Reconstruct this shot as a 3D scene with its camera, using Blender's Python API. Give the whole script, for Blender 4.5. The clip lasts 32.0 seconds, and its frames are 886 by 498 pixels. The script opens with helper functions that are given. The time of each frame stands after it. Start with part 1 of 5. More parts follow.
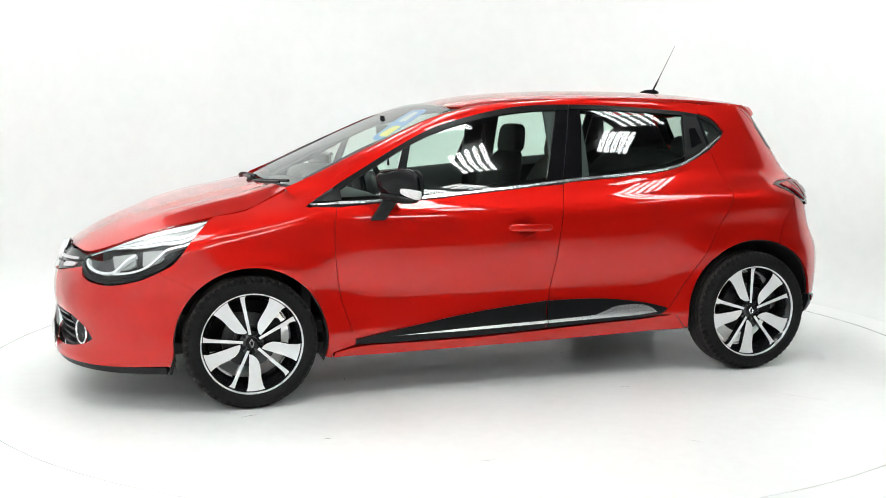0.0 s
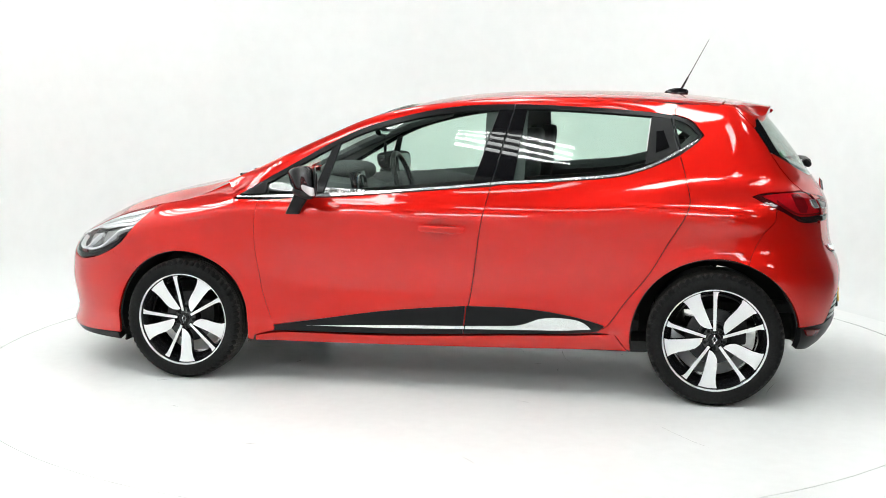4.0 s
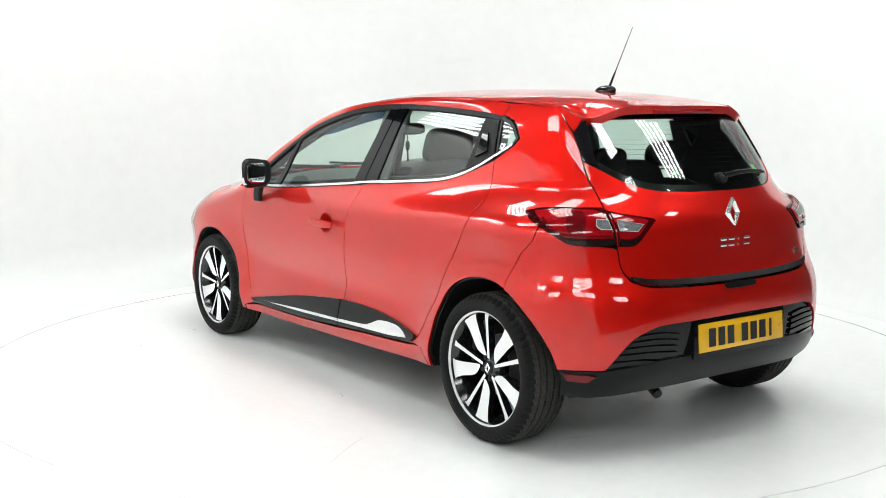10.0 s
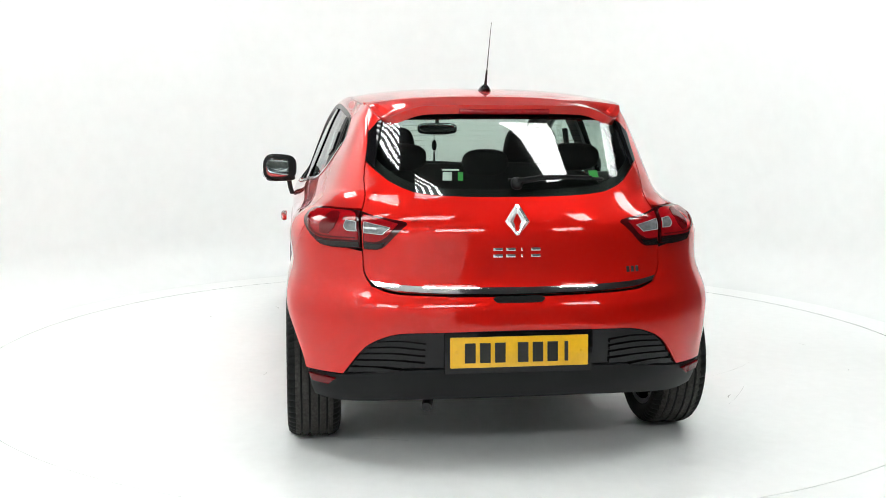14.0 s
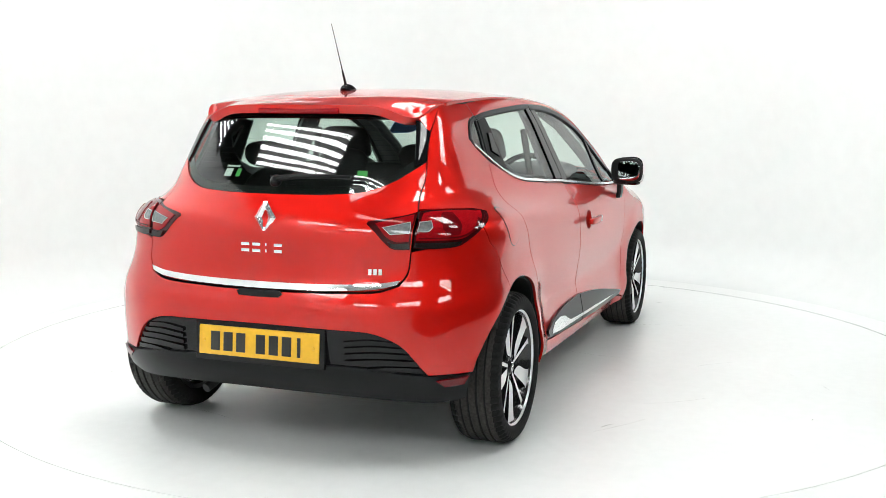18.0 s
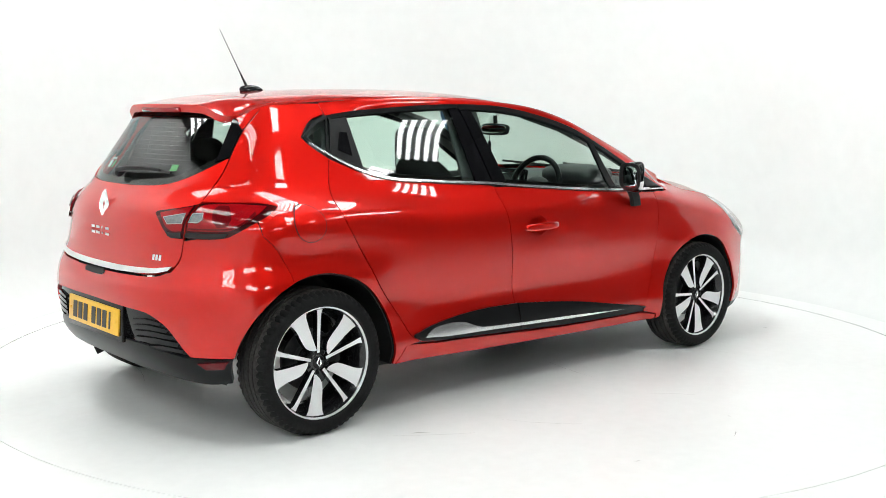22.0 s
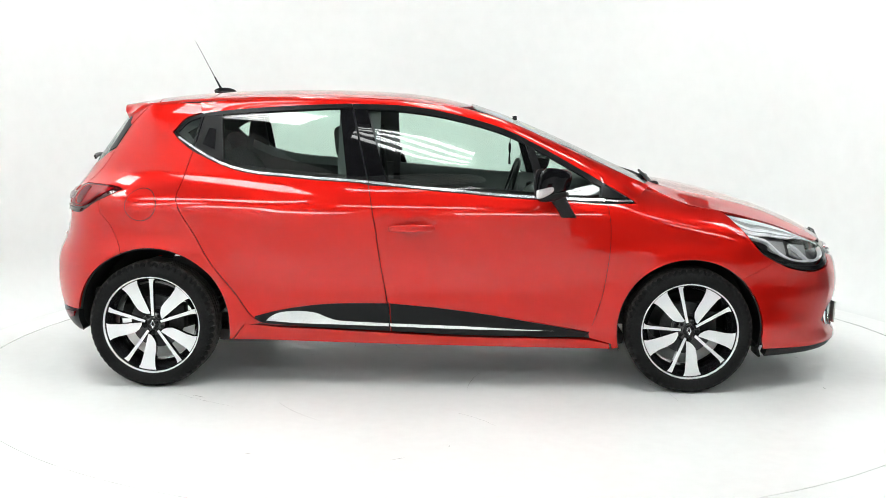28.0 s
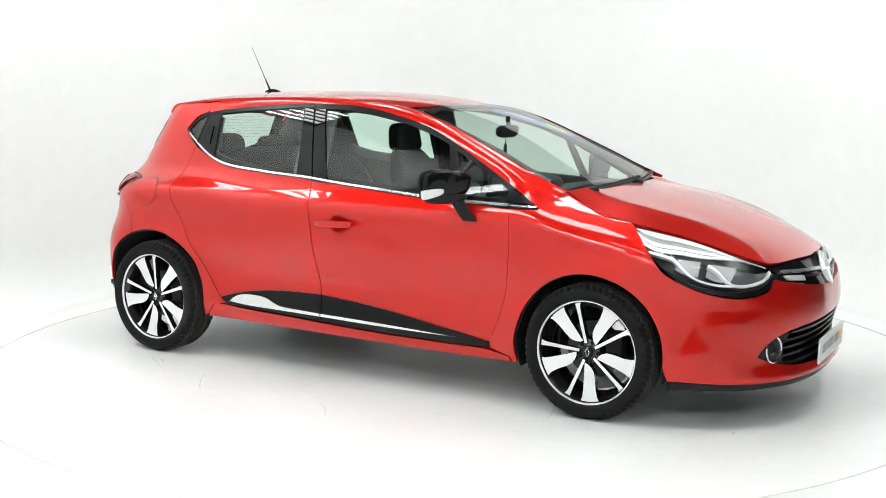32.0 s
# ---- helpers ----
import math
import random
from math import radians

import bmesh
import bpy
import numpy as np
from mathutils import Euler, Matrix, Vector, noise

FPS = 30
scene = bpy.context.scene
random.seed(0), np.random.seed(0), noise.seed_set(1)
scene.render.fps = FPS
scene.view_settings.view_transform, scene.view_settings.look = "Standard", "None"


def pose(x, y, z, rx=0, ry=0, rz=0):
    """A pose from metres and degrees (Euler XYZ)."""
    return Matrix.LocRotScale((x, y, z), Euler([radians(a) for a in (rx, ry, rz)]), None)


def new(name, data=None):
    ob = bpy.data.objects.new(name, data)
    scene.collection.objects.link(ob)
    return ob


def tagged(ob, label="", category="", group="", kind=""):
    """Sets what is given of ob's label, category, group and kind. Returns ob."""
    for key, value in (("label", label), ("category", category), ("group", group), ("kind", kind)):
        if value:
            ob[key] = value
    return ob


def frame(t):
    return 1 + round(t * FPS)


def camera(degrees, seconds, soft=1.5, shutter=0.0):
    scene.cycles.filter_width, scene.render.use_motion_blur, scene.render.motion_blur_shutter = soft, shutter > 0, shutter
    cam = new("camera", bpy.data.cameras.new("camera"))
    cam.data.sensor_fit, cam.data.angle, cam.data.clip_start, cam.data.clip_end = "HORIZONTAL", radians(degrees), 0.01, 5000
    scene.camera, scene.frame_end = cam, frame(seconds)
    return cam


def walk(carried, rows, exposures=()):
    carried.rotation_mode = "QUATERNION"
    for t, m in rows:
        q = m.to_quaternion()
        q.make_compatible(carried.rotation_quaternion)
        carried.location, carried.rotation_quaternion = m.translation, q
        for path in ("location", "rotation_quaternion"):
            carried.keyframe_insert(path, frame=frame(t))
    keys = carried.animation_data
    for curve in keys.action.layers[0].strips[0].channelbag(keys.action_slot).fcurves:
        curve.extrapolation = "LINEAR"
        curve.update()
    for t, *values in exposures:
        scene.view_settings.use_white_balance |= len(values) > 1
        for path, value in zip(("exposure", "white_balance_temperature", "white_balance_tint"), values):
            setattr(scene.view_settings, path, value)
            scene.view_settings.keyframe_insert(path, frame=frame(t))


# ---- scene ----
cam = camera(44.65, 32.0, soft=0.8)
EYE = (0.0, -5.909, 1.374)
CAM = pose(*EYE, 90 - 7.68, -0.16, 0.23)
walk(cam, [(0.0, CAM), (32.0, CAM)])
TURN0, RATE = 197.686, -7.1249        # the turntable's angle at the start, degrees, and degrees a second
AXIS = (0.1096, -0.0084)              # the turntable's axis in the car's own plan
TABLE = (0.07, 0.12, 2.592)           # centre and radius of the round table

# ---- light ----
world = bpy.data.worlds.new("world")
scene.world = world
world.use_nodes = True
world.node_tree.nodes["Background"].inputs[0].default_value = (.9, .95, 1, 1)
world.node_tree.nodes["Background"].inputs[1].default_value = .03
scene.view_settings.exposure = 0.0
TUBE_POWER = 17.2


# ---- materials ----
def material(name, colour, rough=.5, metal=0.0, coat=0.0, coat_rough=.03, grain=0.0, scale=40.0, bump=0.0, stain=0.0, spec=.5, emit=0.0):
    m = bpy.data.materials.new(name)
    m.use_nodes = True
    nt = m.node_tree
    b = nt.nodes["Principled BSDF"]
    b.inputs["Base Color"].default_value = (*colour, 1)
    b.inputs["Roughness"].default_value = rough
    b.inputs["Metallic"].default_value = metal
    b.inputs["Coat Weight"].default_value = coat
    b.inputs["Coat Roughness"].default_value = coat_rough
    b.inputs["Specular IOR Level"].default_value = spec
    if emit:
        b.inputs["Emission Color"].default_value = (*colour, 1)
        b.inputs["Emission Strength"].default_value = emit
    if grain or bump or stain:
        tc = nt.nodes.new("ShaderNodeTexCoord")
        n = nt.nodes.new("ShaderNodeTexNoise")
        n.inputs["Scale"].default_value = scale
        n.inputs["Detail"].default_value = 4
        nt.links.new(tc.outputs["Object"], n.inputs["Vector"])
        big = nt.nodes.new("ShaderNodeTexNoise")
        big.inputs["Scale"].default_value = max(scale / 25, .6)
        big.inputs["Detail"].default_value = 5
        nt.links.new(tc.outputs["Object"], big.inputs["Vector"])
        if grain or stain:
            r1, r2 = nt.nodes.new("ShaderNodeMapRange"), nt.nodes.new("ShaderNodeMapRange")
            for r, src, amt in ((r1, n, grain), (r2, big, stain)):
                r.inputs["From Min"].default_value, r.inputs["From Max"].default_value = .3, .7
                r.inputs["To Min"].default_value, r.inputs["To Max"].default_value = 1 - amt, 1 + amt * .4
                nt.links.new(src.outputs["Fac"], r.inputs["Value"])
            mul = nt.nodes.new("ShaderNodeMath")
            mul.operation = "MULTIPLY"
            nt.links.new(r1.outputs[0], mul.inputs[0])
            nt.links.new(r2.outputs[0], mul.inputs[1])
            vm = nt.nodes.new("ShaderNodeVectorMath")
            vm.operation = "SCALE"
            vm.inputs[0].default_value = colour
            nt.links.new(mul.outputs[0], vm.inputs["Scale"])
            nt.links.new(vm.outputs[0], b.inputs["Base Color"])
        if bump:
            bp = nt.nodes.new("ShaderNodeBump")
            bp.inputs["Strength"].default_value = bump
            bp.inputs["Distance"].default_value = .002
            nt.links.new(n.outputs["Fac"], bp.inputs["Height"])
            nt.links.new(bp.outputs[0], b.inputs["Normal"])
    return m


def glass(name, tint, gloss=.06, rough=0.0):
    m = bpy.data.materials.new(name)
    m.use_nodes = True
    nt = m.node_tree
    nt.nodes.remove(nt.nodes["Principled BSDF"])
    t, g, f, p, k, mix = (nt.nodes.new("ShaderNode" + n) for n in ("BsdfTransparent", "BsdfGlossy", "LayerWeight", "Math", "Math", "MixShader"))
    t.inputs[0].default_value = (*tint, 1)
    g.inputs["Roughness"].default_value = rough
    f.inputs["Blend"].default_value = .5
    p.operation, k.operation = "POWER", "MULTIPLY_ADD"
    p.inputs[1].default_value = 5
    k.inputs[1].default_value, k.inputs[2].default_value = 1 - gloss, gloss
    nt.links.new(f.outputs["Facing"], p.inputs[0])
    nt.links.new(p.outputs[0], k.inputs[0])
    nt.links.new(k.outputs[0], mix.inputs[0])
    nt.links.new(t.outputs[0], mix.inputs[1])
    nt.links.new(g.outputs[0], mix.inputs[2])
    nt.links.new(mix.outputs[0], nt.nodes["Material Output"].inputs[0])
    return m


def flake_paint():
    """Red metallic paint: fine flakes under a clear coat."""
    m = material("red_paint", (.57, .0058, .0020), .42, .62, 1.0, .004, spec=.1)
    nt = m.node_tree
    b = nt.nodes["Principled BSDF"]
    b.inputs["Coat IOR"].default_value = 1.53
    tc, v, r = (nt.nodes.new("ShaderNode" + k) for k in ("TexCoord", "TexVoronoi", "MapRange"))
    v.inputs["Scale"].default_value = 900
    nt.links.new(tc.outputs["Object"], v.inputs["Vector"])
    nt.links.new(v.outputs["Color"], r.inputs["Value"])
    r.inputs["To Min"].default_value, r.inputs["To Max"].default_value = .38, .50
    nt.links.new(r.outputs[0], b.inputs["Roughness"])
    return m


PAINT = flake_paint()
GLOSS_BLACK = material("gloss_black", (.006, .006, .007), .015, spec=.27)
PLASTIC = material("black_plastic", (.009, .0095, .010), .5, grain=.15, scale=300, bump=.15, spec=.25)
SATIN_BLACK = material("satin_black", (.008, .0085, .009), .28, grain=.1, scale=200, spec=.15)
CHROME = material("chrome", (.86, .87, .88), .07, 1.0, grain=.03, scale=30)
SATIN_CHROME = material("polished_trim", (.82, .83, .84), .22, .85, grain=.03, scale=60)
RUBBER = material("tyre_rubber", (.011, .011, .0112), .68, grain=.3, scale=120, bump=.3, stain=.25, spec=.14)
TREAD = material("dusty_tread", (.048, .046, .043), .8, grain=.35, scale=90, bump=.3, stain=.35, spec=.12)
ALLOY = material("machined_alloy", (.84, .845, .85), .3, .35, .3, grain=.05, scale=250)
WHEEL_BLACK = material("black_wheel_paint", (.010, .010, .011), .16, 0, .5)
STEEL = material("brake_steel", (.07, .07, .073), .4, 1.0, grain=.15, scale=80)
DARK_METAL = material("dark_metal", (.035, .035, .035), .6, .6, grain=.3, scale=60, stain=.3)
SHELL = material("dark_shell", (.012, .012, .013), .8, grain=.2, scale=50)
RED_LENS = material("red_lens", (.30, .003, .006), .05, 0, 0, .01, grain=.25, scale=160, spec=.4)
DARK_RED_LENS = material("dark_red_lens", (.045, .002, .003), .05, 0, 0, .01, grain=.15, scale=160, spec=.4)
DEEP_RED_LENS = material("deep_red_lens", (.12, .002, .004), .05, 0, 0, .01, grain=.2, scale=160, spec=.4)
WHITE_LENS = material("frosted_lens", (.78, .78, .79), .16, .1, 1.0, .01, grain=.2, scale=120)
SMOKE = material("smoked_lens", (.010, .006, .006), .08)
CLEAR_GREY = material("clear_grey_lens", (.19, .20, .205), .10, .2, grain=.35, scale=70)
REFLECTOR = material("lamp_reflector", (.86, .87, .89), .42, .35, grain=.05, scale=40)
LAMP_SILVER = material("silver_lamp_bowl", (.42, .425, .43), .42, .35, grain=.08, scale=90)
GREY_LAMP = material("grey_lamp_plastic", (.055, .057, .06), .35, .3, grain=.1, scale=120)
CLEAR = glass("clear_lens", (.97, .98, .98), .025, .09)
WINDOW = glass("window_glass", (.83, .96, .895), .078)
SCREEN_GLASS = glass("windscreen_glass", (.84, .92, .875), .06)
REAR_GLASS = glass("rear_window_glass", (.68, .77, .72), .08)
MIRROR = material("mirror_glass", (.30, .325, .33), .02, 1.0, grain=.01, scale=20)
FABRIC = material("seat_fabric", (.022, .022, .023), .85, grain=.15, scale=60, stain=.15)
DASH = material("dashboard_plastic", (.060, .060, .063), .55, grain=.2, scale=300, bump=.3)
HEADLINER = material("pale_headliner", (.30, .30, .29), .9, grain=.1, scale=200)
PLATE_YELLOW = material("yellow_plate", (.78, .43, .010), .32, 0, .3, grain=.06, scale=60)
PLATE_WHITE = material("white_plate", (.80, .80, .78), .35, 0, .3, grain=.04, scale=60)
INK = material("plate_black", (.012, .012, .012), .4, grain=.1, scale=100)
GREY_INK = material("grey_print", (.35, .35, .36), .5, grain=.1, scale=100)
BLUE_FILM = material("blue_sticker", (.10, .32, .72), .4, grain=.05, scale=60)
YELLOW_FILM = material("yellow_sticker", (.85, .70, .03), .4, grain=.05, scale=60)
GREEN_FILM = material("green_sticker", (.06, .45, .08), .4, grain=.05, scale=60)
WHITE_FILM = material("white_sticker", (.75, .77, .76), .4, grain=.05, scale=60)
FLOOR_WHITE = material("white_floor_paint", (.872, .887, .880), .30, grain=.025, scale=16, bump=.05, stain=.05, spec=.35)
WALL_WHITE = material("white_wall_paint", (.81, .825, .82), .75, grain=.02, scale=10, stain=.03)
DARK_WALL = material("dark_grey_wall", (.06, .06, .062), .8, grain=.1, scale=8, stain=.1)
SEAM = material("grey_seam", (.58, .58, .58), .7, grain=.2, scale=30)
SCUFF = material("grey_scuff", (.46, .46, .45), .6, grain=.4, scale=50)
GREY_WALL = material("grey_wall", (.24, .24, .245), .8, grain=.1, scale=8, stain=.1)
CEILING = material("dark_ceiling", (.09, .09, .092), .8, grain=.15, scale=6)
LAMP_BODY = material("lamp_housing", (.10, .10, .10), .4, .3, grain=.05, scale=40)
TUBE = material("glowing_tube", (.97, 1.0, .985), .5, emit=TUBE_POWER)


# ---- geometry helpers ----
def mesh_of(name, verts, faces, mats, smooth_on=True, normals=None, slots=None):
    me = bpy.data.meshes.new(name)
    me.from_pydata([tuple(map(float, v)) for v in verts], [], [tuple(map(int, f)) for f in faces])
    for m in mats if isinstance(mats, (list, tuple)) else (mats,):
        me.materials.append(m)
    if slots is not None:
        me.polygons.foreach_set("material_index", slots)
    me.polygons.foreach_set("use_smooth", [smooth_on] * len(me.polygons))
    if normals is not None:
        me.normals_split_custom_set_from_vertices([tuple(map(float, n)) for n in normals])
    me.update()
    return me


def from_bm(name, bm, mats, smooth_on=False, angle=None):
    me = bpy.data.meshes.new(name)
    bm.normal_update()
    if angle is not None:
        for f in bm.faces:
            f.smooth = True
        for e in bm.edges:
            if len(e.link_faces) == 2 and e.calc_face_angle(0) > radians(angle):
                e.smooth = False
    elif smooth_on:
        for f in bm.faces:
            f.smooth = True
    bm.to_mesh(me)
    bm.free()
    for m in mats if isinstance(mats, (list, tuple)) else (mats,):
        me.materials.append(m)
    return me


def part(name, data, parent, label="", at=None):
    """Link a mesh as one object under a thing or a part."""
    ob = new(name, data)
    ob.parent = parent
    if at is not None:
        ob.matrix_basis = at
    return tagged(ob, label)


def thing(name, label, category, group="", kind="", data=None, at=None):
    ob = new(name, data)
    if at is not None:
        ob.matrix_basis = at
    return tagged(ob, label, category, group, kind)


def inside(poly, p):
    x, y = p[:, 0], p[:, 1]
    hit = np.zeros(len(p), bool)
    for (ax, ay), (bx, by) in zip(poly, np.roll(poly, -1, 0)):
        c = (ay > y) != (by > y)
        if ay != by:
            hit ^= c & (x < (bx - ax) * (y - ay) / (by - ay) + ax)
    return hit


def curve2(pts, step, closed=True, sharp=35):
    """A polyline through pts, rounded by a spline where it bends less than sharp degrees, in pieces of about step."""
    p = [np.array(q, float) for q in pts]
    n = len(p)
    hard = set()
    for i in range(n):
        a, b = p[i] - p[i - 1], p[(i + 1) % n] - p[i]
        c = np.dot(a, b) / (np.linalg.norm(a) * np.linalg.norm(b) + 1e-12)
        if math.degrees(math.acos(max(-1, min(1, c)))) > sharp or (not closed and i in (0, n - 1)):
            hard.add(i)
    out = []
    for i in range(n if closed else n - 1):
        j = (i + 1) % n
        a, b = p[i], p[j]
        ta = (b - p[i - 1]) / 2 if i not in hard else b - a
        tb = (p[(j + 1) % n] - a) / 2 if j not in hard else b - a
        length = np.linalg.norm(b - a)
        for t, q, near in ((0, ta, p[i - 1]), (1, tb, p[(j + 1) % n])):
            m = np.linalg.norm(q)
            if m > length:
                q *= length / m
        k = max(1, int(math.ceil(length / step)))
        for s in range(k):
            t = s / k
            out.append((2 * t ** 3 - 3 * t * t + 1) * a + (t ** 3 - 2 * t * t + t) * ta + (3 * t * t - 2 * t ** 3) * b + (t ** 3 - t * t) * tb)
    if not closed:
        out.append(p[-1])
    return np.array(out)


def shrink(poly, d):
    e = np.roll(poly, -1, 0) - poly
    area = (poly[:, 0] * np.roll(poly, -1, 0)[:, 1] - poly[:, 1] * np.roll(poly, -1, 0)[:, 0]).sum()
    n = np.c_[-e[:, 1], e[:, 0]] / (np.linalg.norm(e, axis=1)[:, None] + 1e-12) * (1 if area > 0 else -1)
    m = n + np.roll(n, 1, 0)
    m /= np.maximum(np.linalg.norm(m, axis=1)[:, None], .5)
    return poly + m * d


def normals_on(surf, a, b, out):
    e = 2e-3
    p0, p1, q0, q1 = (np.stack(surf(*k), 1) for k in ((a - e, b), (a + e, b), (a, b - e), (a, b + e)))
    n = np.cross(p1 - p0, q1 - q0)
    n /= np.linalg.norm(n, axis=1)[:, None] + 1e-12
    p = np.stack(surf(a, b), 1)
    s = np.sign(((p - np.array(out)) * n).sum(1))
    s[s == 0] = 1
    return n * (1 if s.sum() >= 0 else -1)


def patch(name, outline, surf, mat, step=.03, flange=.012, offset=0.0, gap=.002, mirror=False, holes=(), out=(0, 0, .6), sharp=35, back=False, dome=0.0, bowl=0.0):
    """A panel: an outline in a surface's own plane, filled with a fine net laid on that surface, with turned-in edges."""
    loops = [shrink(curve2(outline, step * .5, sharp=sharp), gap)] + [shrink(curve2(h, step * .5, sharp=sharp), -gap) for h in holes]
    poly = loops[0]
    lo, hi = poly.min(0), poly.max(0)
    gx, gy = np.meshgrid(np.arange(lo[0], hi[0], step), np.arange(lo[1], hi[1], step))
    g = np.c_[gx.ravel() + (np.arange(gx.size) // gx.shape[1] % 2) * step * .5, gy.ravel()]
    ok = inside(poly, g)
    for h in loops[1:]:
        ok &= ~inside(h, g)
    g = g[ok]
    edge = np.concatenate(loops)
    if len(g):
        near = np.array([np.min(((edge - q) ** 2).sum(1)) for q in g])
        g = g[near > (step * .4) ** 2]
    pts = np.concatenate([edge, g]) if len(g) else edge
    edges, k = [], 0
    for l in loops:
        edges += [(k + i, k + (i + 1) % len(l)) for i in range(len(l))]
        k += len(l)
    from mathutils import geometry
    v, _, f, *_ = geometry.delaunay_2d_cdt([Vector(q) for q in pts], edges, [], 0, 1e-7)
    v = np.array([tuple(q) for q in v])
    f = np.array([tuple(t) for t in f])
    c = v[f].mean(1)
    ok = inside(poly, c)
    for h in loops[1:]:
        ok &= ~inside(h, c)
    f = f[ok]
    a, b = v[:, 0], v[:, 1]
    n = normals_on(surf, a, b, out)
    p = np.stack(surf(a, b), 1) + n * offset
    if dome:
        dist = np.sqrt(np.array([np.min(((edge - q) ** 2).sum(1)) for q in v]))
        rise = 1 - np.maximum(1 - dist / bowl, 0) ** 2 if bowl else 1 - np.exp(-dist / .02)
        p = p + n * (dome * rise)[:, None]
    t = p[f]
    fn = np.cross(t[:, 1] - t[:, 0], t[:, 2] - t[:, 0])
    flip = (fn * n[f[:, 0]]).sum(1) < 0
    f[flip] = f[flip][:, ::-1]
    verts, norms, faces = [*p], [*n], [tuple(q) for q in f]
    if flange:
        count = {}
        for q in f:
            for i in range(3):
                e = (q[i], q[(i + 1) % 3])
                count[tuple(sorted(e))] = None if tuple(sorted(e)) in count else e
        rim = [e for e in count.values() if e]
        ids = {}
        for e in rim:
            for i in e:
                if i not in ids:
                    ids[i] = len(verts)
                    verts += [p[i], p[i] - n[i] * flange]
                    norms += [n[i], n[i]]
        acc = {i: np.zeros(3) for i in ids}
        for i, j in rim:
            w = np.cross(p[j] - p[i], n[i])
            acc[i] += w
            acc[j] += w
            faces.append((ids[j], ids[i], ids[i] + 1, ids[j] + 1))
        for i, k in ids.items():
            w = acc[i] / (np.linalg.norm(acc[i]) + 1e-12)
            norms[k] = norms[k + 1] = w
        if back:
            base = len(verts)
            verts += [*(p - n * flange)]
            norms += [*(-n)]
            faces += [tuple(base + i for i in q[::-1]) for q in f]
    verts, norms = np.array(verts), np.array(norms)
    if mirror:
        verts[:, 1] *= -1
        norms[:, 1] *= -1
        faces = [q[::-1] for q in faces]
    return mesh_of(name, verts, faces, mat, True, norms)


def grid_mesh(name, rows, mat, closed_u=False, closed_v=False, smooth_on=True, caps=False, thick=0.0):
    """A net through rows of points."""
    n, m = len(rows), len(rows[0])
    verts = [p for r in rows for p in r]
    faces = []
    for i in range(n if closed_u else n - 1):
        for j in range(m if closed_v else m - 1):
            a, b = i * m + j, i * m + (j + 1) % m
            c, d = ((i + 1) % n) * m + (j + 1) % m, ((i + 1) % n) * m + j
            faces.append((a, b, c, d))
    if caps:
        faces += [tuple(range(m))[::-1], tuple((n - 1) * m + j for j in range(m))]
    me = mesh_of(name, verts, faces, mat, smooth_on)
    bm = bmesh.new()
    bm.from_mesh(me)
    if thick:
        bmesh.ops.solidify(bm, geom=bm.faces[:], thickness=thick)
    bmesh.ops.recalc_face_normals(bm, faces=bm.faces[:])
    for e in bm.edges:
        if len(e.link_faces) == 2 and e.calc_face_angle(0) > radians(42):
            e.smooth = False
    bm.to_mesh(me)
    bm.free()
    return me


def lathe(name, profile, mat, n=64, closed=False, axis="y"):
    """Turn (radius, along) pairs about the y axis."""
    rows = []
    for i in range(n):
        a = 2 * math.pi * i / n
        rows.append([(r * math.cos(a), y, r * math.sin(a)) for r, y in profile])
    return grid_mesh(name, rows, mat, closed_u=True, closed_v=closed)


def tube(name, path, radius, mat, n=8, taper=None):
    """A round bar along a path of points."""
    p = [Vector(q) for q in path]
    rows = []
    for i, q in enumerate(p):
        d = (p[min(i + 1, len(p) - 1)] - p[max(i - 1, 0)]).normalized()
        u = d.orthogonal().normalized() if i == 0 else (u - d * u.dot(d)).normalized()
        w = d.cross(u)
        r = radius if taper is None else radius * (1 + (taper - 1) * i / (len(p) - 1))
        rows.append([tuple(q + (u * math.cos(2 * math.pi * k / n) + w * math.sin(2 * math.pi * k / n)) * r) for k in range(n)])
    return grid_mesh(name, rows, mat, closed_v=True, caps=True)


def rounded_box(name, size, mat, bevel=.01, seg=3, at=(0, 0, 0), shape=None):
    bm = bmesh.new()
    bmesh.ops.create_cube(bm, size=1)
    for v in bm.verts:
        v.co = Vector((v.co.x * size[0], v.co.y * size[1], v.co.z * size[2]))
        if shape:
            v.co = Vector(shape(*v.co))
        v.co += Vector(at)
    bmesh.ops.bevel(bm, geom=bm.edges[:], offset=bevel, segments=seg, profile=.6, affect="EDGES")
    return from_bm(name, bm, mat, angle=40)


def blob(name, size, mat, power=2.6, n=28, at=(0, 0, 0), shape=None):
    """A rounded block: a superellipsoid of the given half sizes."""
    def sp(v, e):
        return math.copysign(abs(v) ** e, v)
    rows = []
    e = 2 / power
    for i in range(n + 1):
        th = -math.pi / 2 + math.pi * i / n
        row = []
        for j in range(2 * n):
            ph = math.pi * j / n
            q = (size[0] * sp(math.cos(th), e) * sp(math.cos(ph), e), size[1] * sp(math.cos(th), e) * sp(math.sin(ph), e), size[2] * sp(math.sin(th), e))
            if shape:
                q = shape(*q)
            row.append((q[0] + at[0], q[1] + at[1], q[2] + at[2]))
        rows.append(row)
    me = grid_mesh(name, rows, mat, closed_v=True)
    bm = bmesh.new()
    bm.from_mesh(me)
    bmesh.ops.remove_doubles(bm, verts=bm.verts[:], dist=1e-5)
    bm.to_mesh(me)
    bm.free()
    return me


